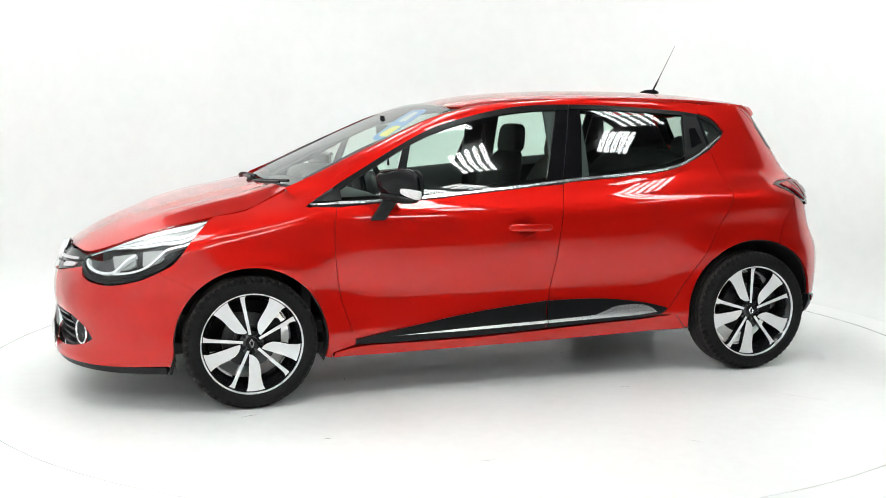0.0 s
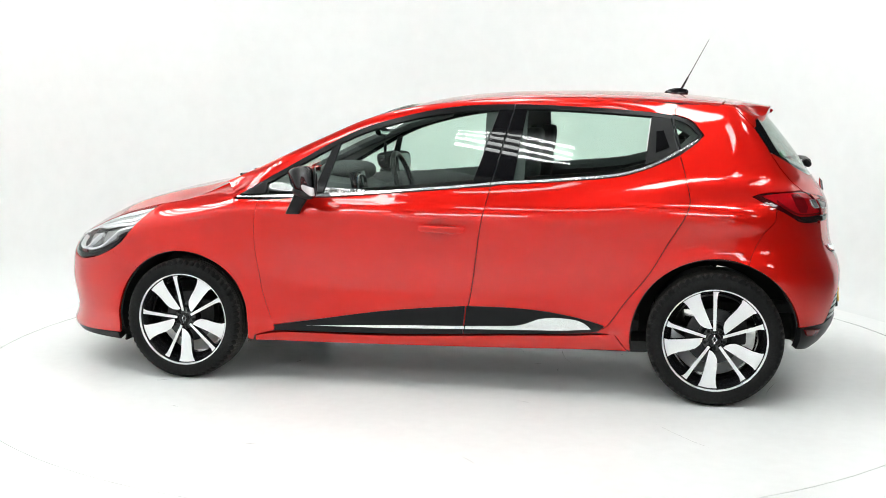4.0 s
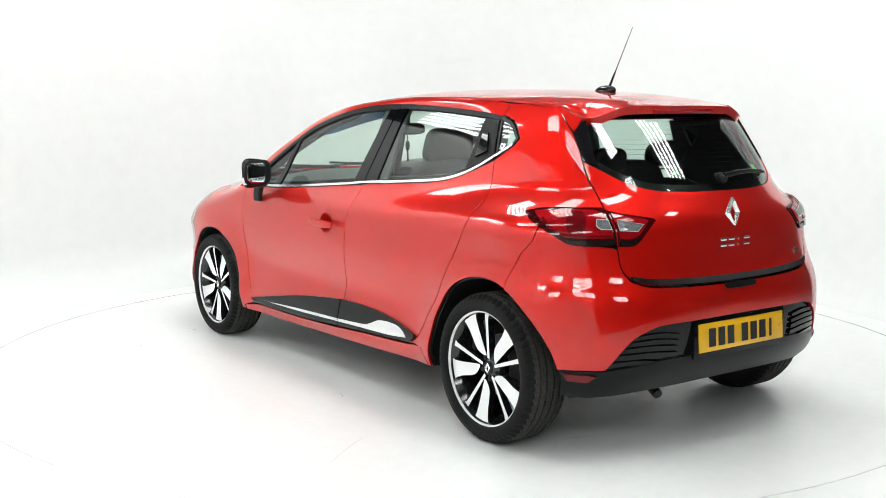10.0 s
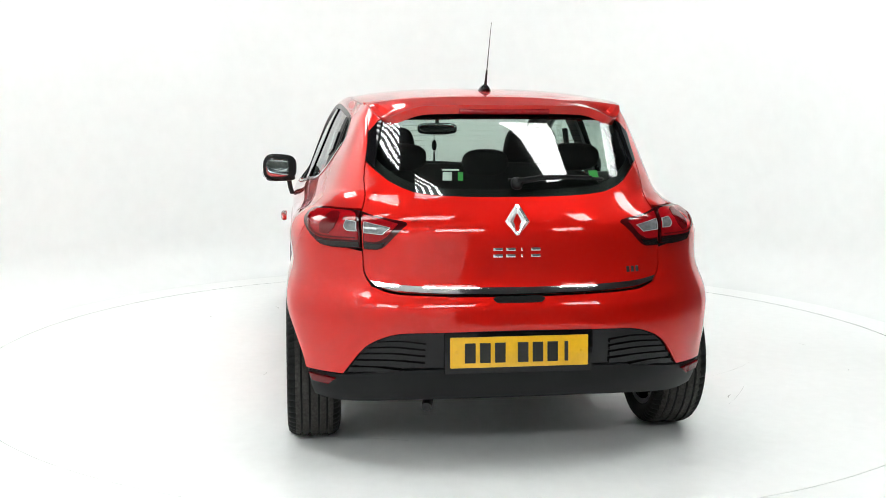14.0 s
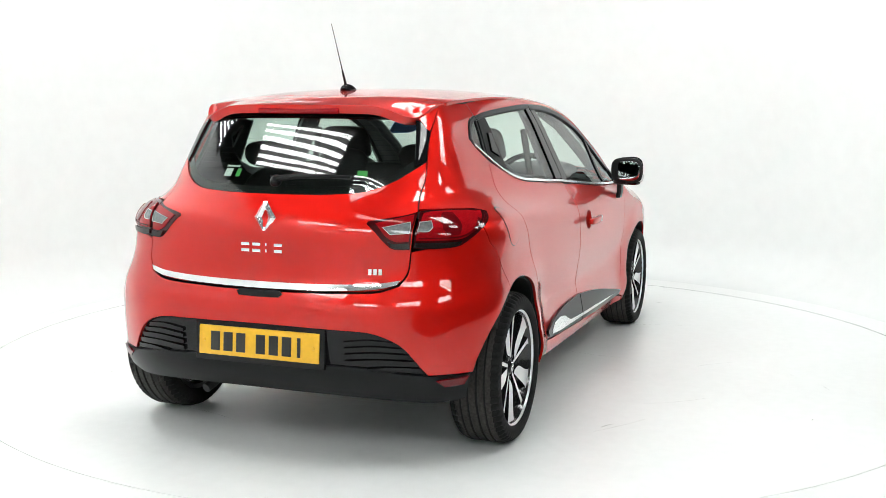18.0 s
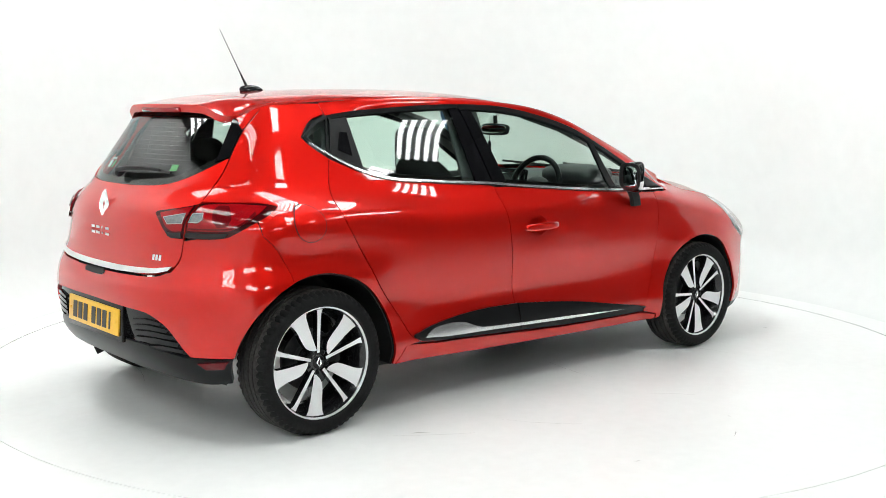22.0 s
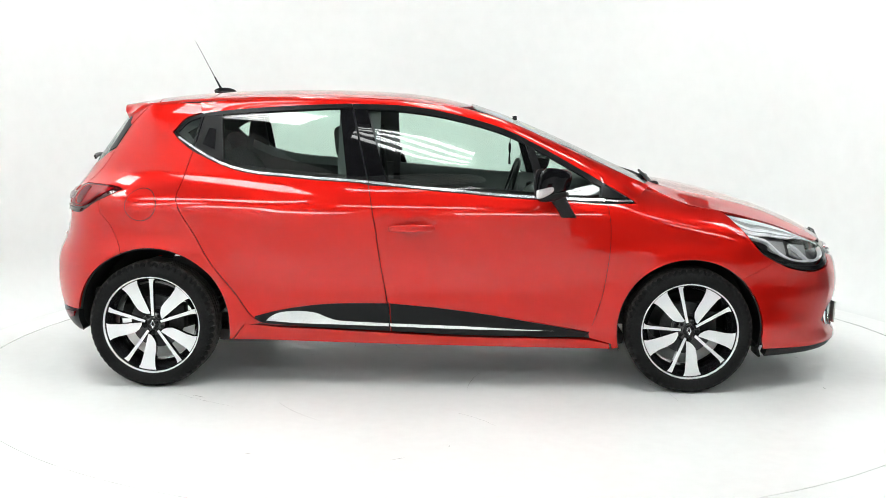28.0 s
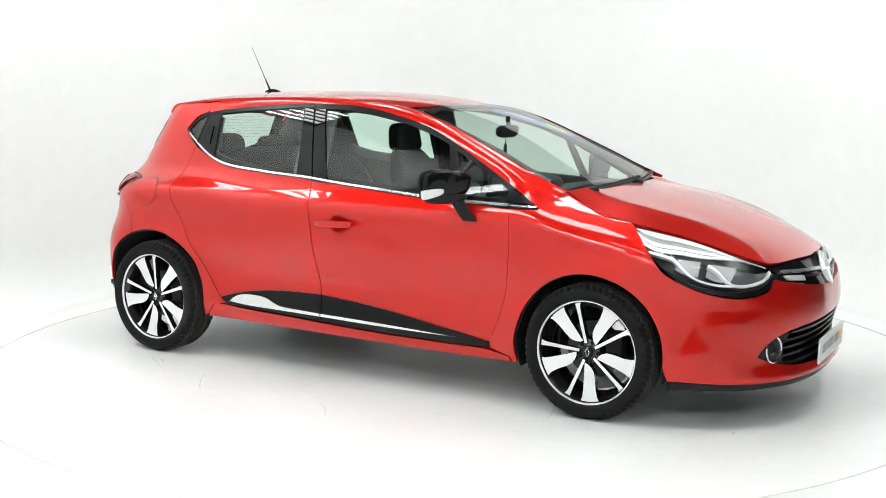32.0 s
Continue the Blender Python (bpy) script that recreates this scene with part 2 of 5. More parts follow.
# ---- the car's surfaces ----
class Spline:
    """Natural cubic spline through (a, b) pairs, straight beyond its ends."""
    def __init__(self, *pts):
        x = np.array([p[0] for p in pts], float); y = np.array([p[1] for p in pts], float)
        n = len(x); h = np.diff(x); A = np.eye(n); r = np.zeros(n)
        for i in range(1, n - 1):
            A[i, i - 1], A[i, i], A[i, i + 1] = h[i - 1], 2 * (h[i - 1] + h[i]), h[i]
            r[i] = 6 * ((y[i + 1] - y[i]) / h[i] - (y[i] - y[i - 1]) / h[i - 1])
        self.x, self.y, self.h, self.m = x, y, h, np.linalg.solve(A, r)
    def __call__(self, v):
        v = np.asarray(v, float); x, y, h, m = self.x, self.y, self.h, self.m
        c = np.clip(v, x[0], x[-1]); i = np.clip(np.searchsorted(x, c) - 1, 0, len(h) - 1)
        a, b = x[i + 1] - c, c - x[i]
        val = (m[i] * a ** 3 + m[i + 1] * b ** 3) / (6 * h[i]) + (y[i] / h[i] - m[i] * h[i] / 6) * a + (y[i + 1] / h[i] - m[i + 1] * h[i] / 6) * b
        s0 = (y[1] - y[0]) / h[0] - h[0] * m[1] / 6
        s1 = (y[-1] - y[-2]) / h[-1] + h[-1] * m[-2] / 6
        return val + np.minimum(v - x[0], 0) * s0 + np.maximum(v - x[-1], 0) * s1
def smooth(a, b, v):
    k = np.clip((np.asarray(v, float) - a) / (b - a), 0, 1)
    return k * k * k * (k * (k * 6 - 15) + 10)
AXLE = 1.2945
# half width of the side by height, from sill to roof edge
SIDE = Spline((.14, .770), (.22, .800), (.30, .824), (.38, .818), (.45, .809), (.51, .8075), (.58, .819), (.655, .831), (.72, .8335), (.80, .8325), (.88, .8165), (.95, .774), (1.02, .7465), (1.12, .7080), (1.22, .667), (1.32, .622), (1.40, .575))
# height of the wing's shoulder line along the bonnet
SHOULDER = Spline((.85, 1.035), (1.05, .968), (1.25, .908), (1.464, .862), (1.65, .805), (1.82, .752), (1.95, .715), (2.10, .68))
# centre line of nose and tail by height
NOSE = Spline((.14, 2.10), (.18, 2.150), (.215, 2.165), (.26, 2.142), (.33, 2.130), (.42, 2.152), (.52, 2.155), (.60, 2.136), (.66, 2.102), (.74, 2.040), (.90, 1.90))
TAIL = Spline((.20, 1.78), (.28, 1.835), (.36, 1.885), (.45, 1.905), (.55, 1.913), (.60, 1.912), (.64, 1.903), (.68, 1.884), (.72, 1.869), (.76, 1.862), (.85, 1.858), (.93, 1.842), (.98, 1.811), (1.03, 1.778), (1.12, 1.715), (1.22, 1.638), (1.32, 1.555), (1.40, 1.48))
FRONT0, REAR0 = 1.42, -1.30
FN = 2.65
K = .8
CORNER = Spline((.20, 3.3), (.40, 3.3), (.53, 3.28), (.61, 3.05), (.70, 2.85), (.80, 2.62), (.88, 2.52), (.97, 2.63), (1.06, 2.7), (1.25, 2.7), (1.40, 2.7))
def rear_n(z):
    """How square the tail's corners are, by height."""
    return CORNER(np.clip(z, .2, 1.4))
def side(x, z):
    """Half width of the car at length x and height z, without the rounded ends."""
    x = np.asarray(x, float); z = np.asarray(z, float)
    y = SIDE(z)
    up = smooth(.88, 1.06, z)
    y = y - up * np.where(x < -.1, .046, .030) * (x + .1) ** 2
    low = 1 - smooth(.80, 1.0, z)
    y = y - low * .004 * smooth(.2, 1.6, np.abs(x))
    for cx, lip in ((AXLE, .33), (-AXLE, .36)):
        r = np.hypot(x - cx, z - .30)
        y = y + .026 * np.exp(-((r - lip) / .12) ** 2) * (1 - smooth(.62, .80, z))
    y = y - .0035 * np.exp(-((z - .475) / .045) ** 2) * smooth(-.85, -.45, x) * smooth(.85, .35, x)
    y = y + .006 * np.exp(-((z - .47) / .06) ** 2) * (1 - smooth(-.95, -.62, x) * smooth(.95, .55, x))
    # rear haunch
    y = y + .026 * np.exp(-((x + 1.45) / .42) ** 2 - ((z - .90) / .09) ** 2)
    y = y + .030 * np.exp(-((x + 1.60) / .15) ** 2 - ((z - .58) / .14) ** 2)
    zc = .925 - .085 * (x + 1.15) * 0.6
    y = y + .011 * np.exp(-((z - zc) / .030) ** 2) * smooth(-.45, -1.1, x)
    # lower door hollow fades towards the wheels, shoulder rolls into the bonnet
    d = np.maximum(z - (SHOULDER(x) - .13), 0) * smooth(.80, 1.15, x)
    y = y - 6.6 * d * d
    return y
def around(u, z):
    """Point on the body's flank: u runs along x, then round nose and tail to the centre line."""
    u = np.asarray(u, float); z = np.asarray(z, float)
    tf = np.clip((u - FRONT0) / K, 0, np.pi / 2); tr = np.clip((REAR0 - u) / K, 0, np.pi / 2)
    gf = (np.sin(tf) ** FN + np.cos(tf) ** FN) ** (-1 / FN); RN = rear_n(z); gr = (np.sin(tr) ** RN + np.cos(tr) ** RN) ** (-1 / RN)
    x = np.where(u > FRONT0, FRONT0 + (NOSE(z) - FRONT0) * np.sin(tf) * gf, np.where(u < REAR0, REAR0 - (TAIL(z) + REAR0) * np.sin(tr) * gr, u))
    e = np.where(u > FRONT0, np.cos(tf) * gf, np.where(u < REAR0, np.cos(tr) * gr, 1.0))
    return x, side(x, z) * e, z
def u_of_x(x, z):
    x = np.asarray(x, float); RN = rear_n(z)
    ef = np.clip((x - FRONT0) / (NOSE(z) - FRONT0), 0, .9999); er = np.clip((REAR0 - x) / (TAIL(z) + REAR0), 0, .9999)
    return np.where(x > FRONT0, FRONT0 + K * np.arctan(ef / (1 - ef ** FN) ** (1 / FN)), np.where(x < REAR0, REAR0 - K * np.arctan(er / (1 - er ** RN) ** (1 / RN)), x))
UF, UR = FRONT0 + K * np.pi / 2, REAR0 - K * np.pi / 2
ROOF = Spline((-1.66, 1.338), (-1.50, 1.380), (-1.30, 1.412), (-1.00, 1.436), (-.60, 1.445), (-.30, 1.440), (0, 1.416), (.20, 1.377), (.32, 1.340), (.5, 1.270))
CROWN = .040
BONNET = Spline((1.0, 1.024), (1.24, .974), (1.40, .945), (1.55, .909), (1.70, .866), (1.85, .811), (1.97, .755), (2.06, .70), (2.12, .66))


def flank(u, z):
    """The body's flank, which runs on past the centre line to the other side."""
    u, z = np.asarray(u, float), np.asarray(z, float)
    over = np.where(u > UF, 2 * UF - u, np.where(u < UR, 2 * UR - u, u))
    x, y, z = around(over, z)
    return x, np.where((u > UF) | (u < UR), -y, y), z


def ux(*pts):
    """(x, z) pairs on the flank as its own (u, z)."""
    return [(float(u_of_x(x, z)), z) for x, z in pts]


def whole(half, centre):
    """A half outline, from centre to centre, closed by its mirror image."""
    return list(half) + [(2 * centre - u, z) for u, z in half[::-1] if abs(u - centre) > 1e-6]


def arc(cx, r, a0, a1, n=15, cz=.30):
    return [(cx + r * math.cos(radians(a0 + (a1 - a0) * i / (n - 1))), cz + r * math.sin(radians(a0 + (a1 - a0) * i / (n - 1)))) for i in range(n)]


def roof_top(x, y):
    x, y = np.asarray(x, float), np.asarray(y, float)
    return x, y, ROOF(x) - CROWN * (np.abs(y) / .56) ** 2.6


BONNET_SIDE = Spline((1.00, .58), (1.10, .615), (1.20, .662), (1.30, .703), (1.38, .712), (1.46, .712), (1.61, .672), (1.765, .608), (1.89, .545), (1.975, .475), (2.04, .40))
BONNET_EDGE = Spline((1.00, 1.012), (1.10, .978), (1.20, .930), (1.30, .891), (1.38, .876), (1.46, .862), (1.61, .826), (1.765, .777), (1.89, .728), (1.975, .698), (2.04, .68))


def bonnet_top(x, y):
    x, y = np.asarray(x, float), np.asarray(y, float)
    k = np.abs(y) / BONNET_SIDE(x)
    lift = .010 * np.exp(-((k - .74) / .13) ** 2)
    return x, y, BONNET(x) + (BONNET_EDGE(x) - BONNET(x)) * k ** 2.8 + lift * smooth(1.95, 1.6, x)


SCREEN = Spline((.93, 1.31), (.98, 1.195), (1.02, 1.11), (1.10, .94), (1.18, .765), (1.26, .585), (1.31, .46), (1.366, .30), (1.40, .19))


def screen(y, z):
    y, z = np.asarray(y, float), np.asarray(z, float)
    return SCREEN(z) - .018 - .20 * y * y, y, z


# ---- the car ----
car = thing("car", "metallic red five-door hatchback with black and chrome trim on a turntable", "car")
SIDES = ((False, "left"), (True, "right"))
BELT = [(.98, .925), (.70, .932), (.43, .945), (.155, .968), (-.12, .992), (-.28, 1.008), (-.50, 1.022), (-.66, 1.035), (-.83, 1.052), (-.99, 1.097), (-1.11, 1.160), (-1.194, 1.212)]
ARCH_TOP = [(-1.214, 1.232), (-1.156, 1.291), (-1.085, 1.322), (-.959, 1.339), (-.68, 1.359), (-.40, 1.371), (-.125, 1.366), (.068, 1.342), (.288, 1.291), (.426, 1.245), (.592, 1.163), (.759, 1.070), (.898, .991), (1.032, .911)]
belt_z = Spline(*BELT[::-1])
top_z = Spline(*ARCH_TOP)


def between(x0, x1, curve, n=8, dz=0.0):
    return [(x, float(curve(x)) + dz) for x in np.linspace(x0, x1, n)]


def side_panel(name, pts, mat, mirror, parent=car, label="", **kw):
    return part(name, patch(name, ux(*pts), flank, mat, mirror=mirror, **kw), parent, label)


FRONT_LINE = [(.897, .905), (.911, .805), (.909, .670), (.882, .480), (.838, .342), (.815, .290), (.770, .262)]
MID_LINE = [(-.245, .985), (-.208, .795), (-.182, .604), (-.155, .439), (-.128, .285)]
REAR_LINE = [(-.757, .318), (-.816, .363), (-.883, .460), (-.989, .598), (-1.068, .735), (-1.148, .871), (-1.166, .939), (-1.148, 1.034), (-1.118, 1.140)]
WHEEL_R, REAR_R = .347, .382
TAIL_SEAM = [(-1.520, .962), (-1.590, .936), (-1.655, .911), (-1.640, .850)] + ux((-1.492, .800), (-1.464, .750), (-1.438, .690))
NOSE_SEAM = [(1.722, .637)] + ux((1.655, .612))
RECESS = [(-.018 + .057 * math.cos(2 * math.pi * i / 22), .788 + .048 * math.sin(2 * math.pi * i / 22)) for i in range(22)]
for mirror, side_name in SIDES:
    s = -1 if mirror else 1
    # front door: skin, window, black pillar, chrome belt line, handle, lower trim
    door = side_panel("front_door", FRONT_LINE + [(.594, .264), (.16, .270)] + MID_LINE[::-1] + between(-.12, .70, belt_z, 6, -.014), PAINT, mirror, step=.028, holes=(RECESS,))
    side_panel("window", [(.60, .948), (.52, 1.195)] + between(.426, -.24, top_z, 10, -.022) + [(-.255, 1.345), (-.155, 1.000)] + between(-.10, .55, belt_z, 7, .004), WINDOW, mirror, door, "pale green side window", flange=.004, offset=-.008)
    side_panel("pillar_cover", [(-.155, .998), (-.265, 1.352), (-.332, 1.352), (-.247, 1.008)], GLOSS_BLACK, mirror, door, "gloss black pillar cover", step=.03, offset=-.002)
    side_panel("window_divider", [(.575, .946), (.505, 1.190), (.548, 1.172), (.632, .942)], SATIN_BLACK, mirror, door, "black window divider", step=.03, offset=-.002)
    side_panel("corner_window", [(.636, .944), (.556, 1.158)] + between(.62, .86, top_z, 5, -.026) + [(.862, .975), (.862, .934)], WINDOW, mirror, door, "small corner window", flange=.004, offset=-.008)
    side_panel("corner_cover", [(.866, .932), (.866, 1.000), (.96, .950), (1.025, .914), (.985, .926)], SATIN_BLACK, mirror, door, "black corner cover", step=.02, offset=.001, flange=.02)
    side_panel("chrome_strip", between(-.243, .885, belt_z, 16, .000) + between(.885, -.243, belt_z, 16, -.011), SATIN_CHROME, mirror, door, "chrome belt strip", step=.02, offset=.003, flange=.005, gap=0)
    side_panel("chrome_tip", between(.893, 1.015, belt_z, 3, -.003) + between(1.015, .893, belt_z, 3, -.010), SATIN_CHROME, mirror, car, "chrome belt strip end", step=.02, offset=.0015, flange=.004, gap=0)
    side_panel("window_seal", between(.86, -.335, top_z, 22, -.026) + between(-.335, .90, top_z, 22, .000), SATIN_BLACK, mirror, door, "black window seal", step=.03, offset=0, flange=.02, gap=0)
    side_panel("side_trim", [(.820, .292), (.700, .313), (.539, .339), (.322, .374), (.105, .400), (-.139, .421), (-.129, .290), (.160, .276), (.594, .268), (.790, .268)], SATIN_BLACK, mirror, door, "black lower door trim", step=.03, offset=.013, flange=.02)
    side_panel("chrome_insert", [(.647, .299), (.25, .316), (-.137, .327), (-.137, .313), (.25, .303)], SATIN_CHROME, mirror, door, "chrome insert of the lower trim", step=.012, offset=.018, flange=.006, gap=.0005)
    hand = part("door_handle", blob("door_handle", (.110, .013, .017), PAINT, 4.2, 18, shape=lambda x, y, z: (x, y + .010 * (1 - (x / .112) ** 2), z + .004 * x / .1)), door, "red grip handle", pose(-.030, s * (float(side(-.03, .79)) + .038), .790, 0, 1, 0))
    hand.scale = (1, s, 1)
    side_panel("handle_recess", RECESS, PAINT, mirror, door, "round recess behind the handle", step=.008, offset=-.001, flange=.002, dome=-.080, bowl=.046, gap=-.002)
    # rear door
    door = side_panel("rear_door", MID_LINE + [(-.387, .298), (-.66, .309)] + REAR_LINE + between(-.99, -.28, belt_z, 7, -.014), PAINT, mirror, step=.028)
    side_panel("window", [(-.350, 1.018), (-.392, 1.348)] + between(-.45, -.95, top_z, 7, -.020) + [(-.978, 1.312), (-.955, 1.094)] + between(-.90, -.40, belt_z, 6, .004), WINDOW, mirror, door, "pale green side window", flange=.004, offset=-.008)
    side_panel("pillar_cover", [(-.251, 1.010), (-.338, 1.352), (-.400, 1.352), (-.352, 1.016)], GLOSS_BLACK, mirror, door, "gloss black pillar cover", step=.03, offset=-.002)
    side_panel("handle_cover", [(-.958, 1.094), (-.982, 1.316), (-1.072, 1.306), (-1.106, 1.162), (-1.03, 1.118)], PLASTIC, mirror, door, "black hidden-handle cover", step=.03, offset=.002)
    side_panel("hidden_handle", [(-1.005, 1.145), (-1.005, 1.245), (-1.040, 1.250), (-1.070, 1.172)], GLOSS_BLACK, mirror, door, "black hidden door handle", step=.02, offset=.012, flange=.012, dome=.004)
    side_panel("chrome_strip", between(-.247, -1.112, belt_z, 14, .000) + between(-1.112, -.247, belt_z, 14, -.011), SATIN_CHROME, mirror, door, "chrome belt strip", step=.02, offset=.003, flange=.005, gap=0)
    side_panel("window_seal", between(-.339, -1.075, top_z, 18, -.020) + between(-1.075, -.339, top_z, 18, .000), SATIN_BLACK, mirror, door, "black window seal", step=.03, offset=0, flange=.02, gap=0)
    side_panel("side_trim", [(-.143, .421), (-.330, .421), (-.493, .412), (-.658, .388), (-.790, .356), (-.795, .345), (-.757, .322), (-.661, .313), (-.387, .301), (-.133, .291)], SATIN_BLACK, mirror, door, "black lower door trim", step=.03, offset=.013, flange=.02)
    side_panel("chrome_insert", [(-.141, .327), (-.385, .338), (-.44, .352), (-.494, .372), (-.576, .380), (-.66, .374), (-.705, .358), (-.736, .334), (-.60, .324), (-.385, .319), (-.141, .313)], SATIN_CHROME, mirror, door, "chrome insert of the lower trim", step=.015, offset=.018, flange=.006, gap=.0005)
    # sill
    side_panel("sill", [(-.900, .238), (-.84, .318), (-.757, .310), (-.66, .301), (-.387, .290), (.16, .262), (.594, .256), (.78, .254), (.915, .235), (.920, .206), (.705, .204), (.160, .211), (-.390, .222)], PAINT, mirror, label="red sill", step=.03, flange=.03)
    # front wing
    front_edge = arc(AXLE, WHEEL_R, 47, 194, 22)
    side_panel("front_wing", [(.897, .905), (.985, .906), (1.035, .906), (1.02, .928), (.955, .970), (.990, 1.000), (1.090, .982), (1.196, .932), (1.296, .891), (1.368, .877), (1.452, .861), (1.500, .818), (1.552, .764), (1.625, .676)] + [(float(x), float(z)) for x, _, z in (flank(u, q) for u, q in NOSE_SEAM)] + front_edge + [(.928, .208), (.922, .235), (.820, .262)] + FRONT_LINE[-2:0:-1], PAINT, mirror, step=.026, gap=.0005)
    # rear quarter with roof pillar
    quarter = patch("rear_wing", ux(*REAR_LINE, (-1.194, 1.196), (-1.226, 1.232), (-1.166, 1.298), (-1.088, 1.326), (-1.098, 1.374), (-1.25, 1.374), (-1.36, 1.366)) + [(-1.56, 1.345), (-1.62, 1.318), (-1.705, 1.262), (-1.745, 1.200), (-1.764, 1.150), (-1.793, 1.080), (-1.844, 1.018), (-1.897, .978), (-1.80, .977), (-1.615, .974)] + TAIL_SEAM + ux(*arc(-AXLE, REAR_R, 111, -9, 18)) + ux((-.897, .246), (-.845, .310)), flank, PAINT, mirror=mirror, step=.026)
    part("rear_wing", quarter, car)
    side_panel("quarter_window", [(-1.118, 1.168), (-1.084, 1.310), (-1.150, 1.285), (-1.205, 1.232), (-1.190, 1.214)], WINDOW, mirror, car, "small rear quarter window", step=.02, flange=.006, offset=-.006)
    side_panel("quarter_seal", [(-1.114, 1.160), (-1.076, 1.318), (-1.085, 1.324), (-1.157, 1.293), (-1.216, 1.232), (-1.196, 1.208)], SATIN_BLACK, mirror, car, "black quarter window seal", step=.02, flange=.01, offset=-.001, gap=0, holes=([(-1.122, 1.170), (-1.088, 1.306), (-1.150, 1.281), (-1.200, 1.232), (-1.188, 1.216)],))
    side_panel("chrome_strip", between(-1.116, -1.196, belt_z, 5, .000) + between(-1.196, -1.116, belt_z, 5, -.011), SATIN_CHROME, mirror, car, "chrome belt strip end", step=.02, offset=.003, flange=.005, gap=0)
    # roof rail and windscreen pillar in one sweep
    lower = curve2(ARCH_TOP[:1:-1], .03, closed=False)
    n = len(lower)
    edge = curve2([(1.108, .648, .984), (.955, .640, 1.050), (.812, .628, 1.118), (.622, .608, 1.204), (.402, .578, 1.298), (.18, .547, 1.357), (-.10, .552, 1.386), (-.45, .558, 1.404), (-.80, .556, 1.397), (-1.10, .545, 1.376)], .004, closed=False)
    cum = np.r_[0, np.cumsum(np.linalg.norm(np.diff(edge, axis=0), axis=1))]
    cum_l = np.r_[0, np.cumsum(np.linalg.norm(np.diff(lower, axis=0), axis=1))]
    rows = []
    for i, (x, z) in enumerate(lower):
        t = cum_l[i] / cum_l[-1]
        b = np.array([np.interp(t * cum[-1], cum, edge[:, k]) for k in range(3)])
        a = np.array([x, float(side(x, z)) + .001, z])
        row = []
        for j in range(9):
            k = j / 8
            q = a * (1 - k) + b * k + np.array([0, .62, .78]) * .042 * np.linalg.norm(b - a) / .1 * k * (1 - k) * 1.6 * float(smooth(0, .15, t) * smooth(1, .85, t))
            skin, foot = float(side(q[0], q[2])), 1 - float(smooth(.04, .34, t))
            y = min(q[1], skin - .0015 * foot + max(q[1] - skin, 0) * (1 - foot * (1 - float(smooth(.15, 1, k))))) if foot > 0 else q[1]
            row.append((q[0], s * y, q[2]))
        rows.append(row)
    part("roof_rail", grid_mesh("roof_rail", rows, PAINT, thick=0), car, "red windscreen pillar and roof rail")
    part("pillar_trim", grid_mesh("pillar_trim", [[(x, y - s * .016, z - .008) for x, y, z in r] for r in rows[2:]], HEADLINER), car, "grey inner roof rail trim")
    # black inner skin behind the joints
    inner = patch("inner_skin", ux((.93, .92), (1.05, .93), (1.30, .85), (1.50, .78)) + [(1.62, .62)] + ux((1.66, .45), (1.66, .22), (.95, .205), (0, .22), (-.94, .24), (-1.66, .33), (-1.66, .62)) + [(-1.72, .90), (-1.70, 1.0)] + ux((-1.30, 1.15), (-1.16, 1.10), (-.99, 1.06), (-.66, 1.0), (0, .955), (.5, .92)), flank, SHELL, step=.06, offset=-.020, flange=0, mirror=mirror, holes=(ux(*arc(AXLE, .341, -30, 210, 24)), ux(*arc(-AXLE, .376, -30, 210, 24)), arc(-.02, .056, 0, 345, 20, .780)))
    part("inner_skin", inner, car, "dark inner door skin")
    for k in (AXLE, -AXLE):
        rows = []
        for i in range(33):
            a = radians(-18 + 216 * i / 32 if k > 0 else -9 + 196 * i / 32)
            lip = WHEEL_R if k > 0 else REAR_R
            rows.append([(k + r * math.cos(a), s * y, .30 + r * math.sin(a)) for r, y in ((.30, .46), (lip - .007, .50), (lip + .008, .60), (lip + .006, .68), (lip, float(around(u_of_x(k + lip * math.cos(a), .30 + lip * math.sin(a)), .30 + lip * math.sin(a))[1]) - .010))])
        part("wheel_arch_liner", grid_mesh("wheel_arch_liner", rows, PLASTIC), car, "black wheel arch liner")

# fuel flap on the right side only
side_panel("fuel_flap", arc(-1.333, .073, 0, 345, 24, .889), PAINT, True, car, "round red fuel flap", step=.02, offset=.0015, flange=.010, gap=0)
side_panel("fuel_flap_gap", arc(-1.333, .0765, 0, 345, 24, .889), SHELL, True, car, "dark joint round the fuel flap", step=.02, offset=.0006, flange=.004, gap=0)

# roof, bonnet, windscreen
roof_half = [(.265, 0), (.250, .20), (.205, .40), (.165, .538), (0, .545), (-.45, .556), (-.80, .554), (-1.08, .543), (-1.30, .528), (-1.322, .40), (-1.330, .20), (-1.332, 0)]
part("roof", patch("roof", roof_half + [(x, -y) for x, y in roof_half[-2:0:-1]], roof_top, PAINT, step=.04, out=(0, 0, 0), gap=-.005), car)
bon_half = [(1.185, 0), (1.170, .25), (1.125, .48), (1.085, .602), (1.15, float(BONNET_SIDE(1.15)) - .004)] + [(x, float(BONNET_SIDE(x)) - .002) for x in (1.20, 1.25, 1.30, 1.36, 1.42, 1.47, 1.54, 1.61, 1.69, 1.765, 1.83, 1.89, 1.94, 1.975)] + [(2.010, .40), (2.040, .28), (2.062, .13), (2.068, 0)]
part("bonnet", patch("bonnet", bon_half + [(x, -y) for x, y in bon_half[-2:0:-1]], bonnet_top, PAINT, step=.035, out=(1.2, 0, 0)), car)
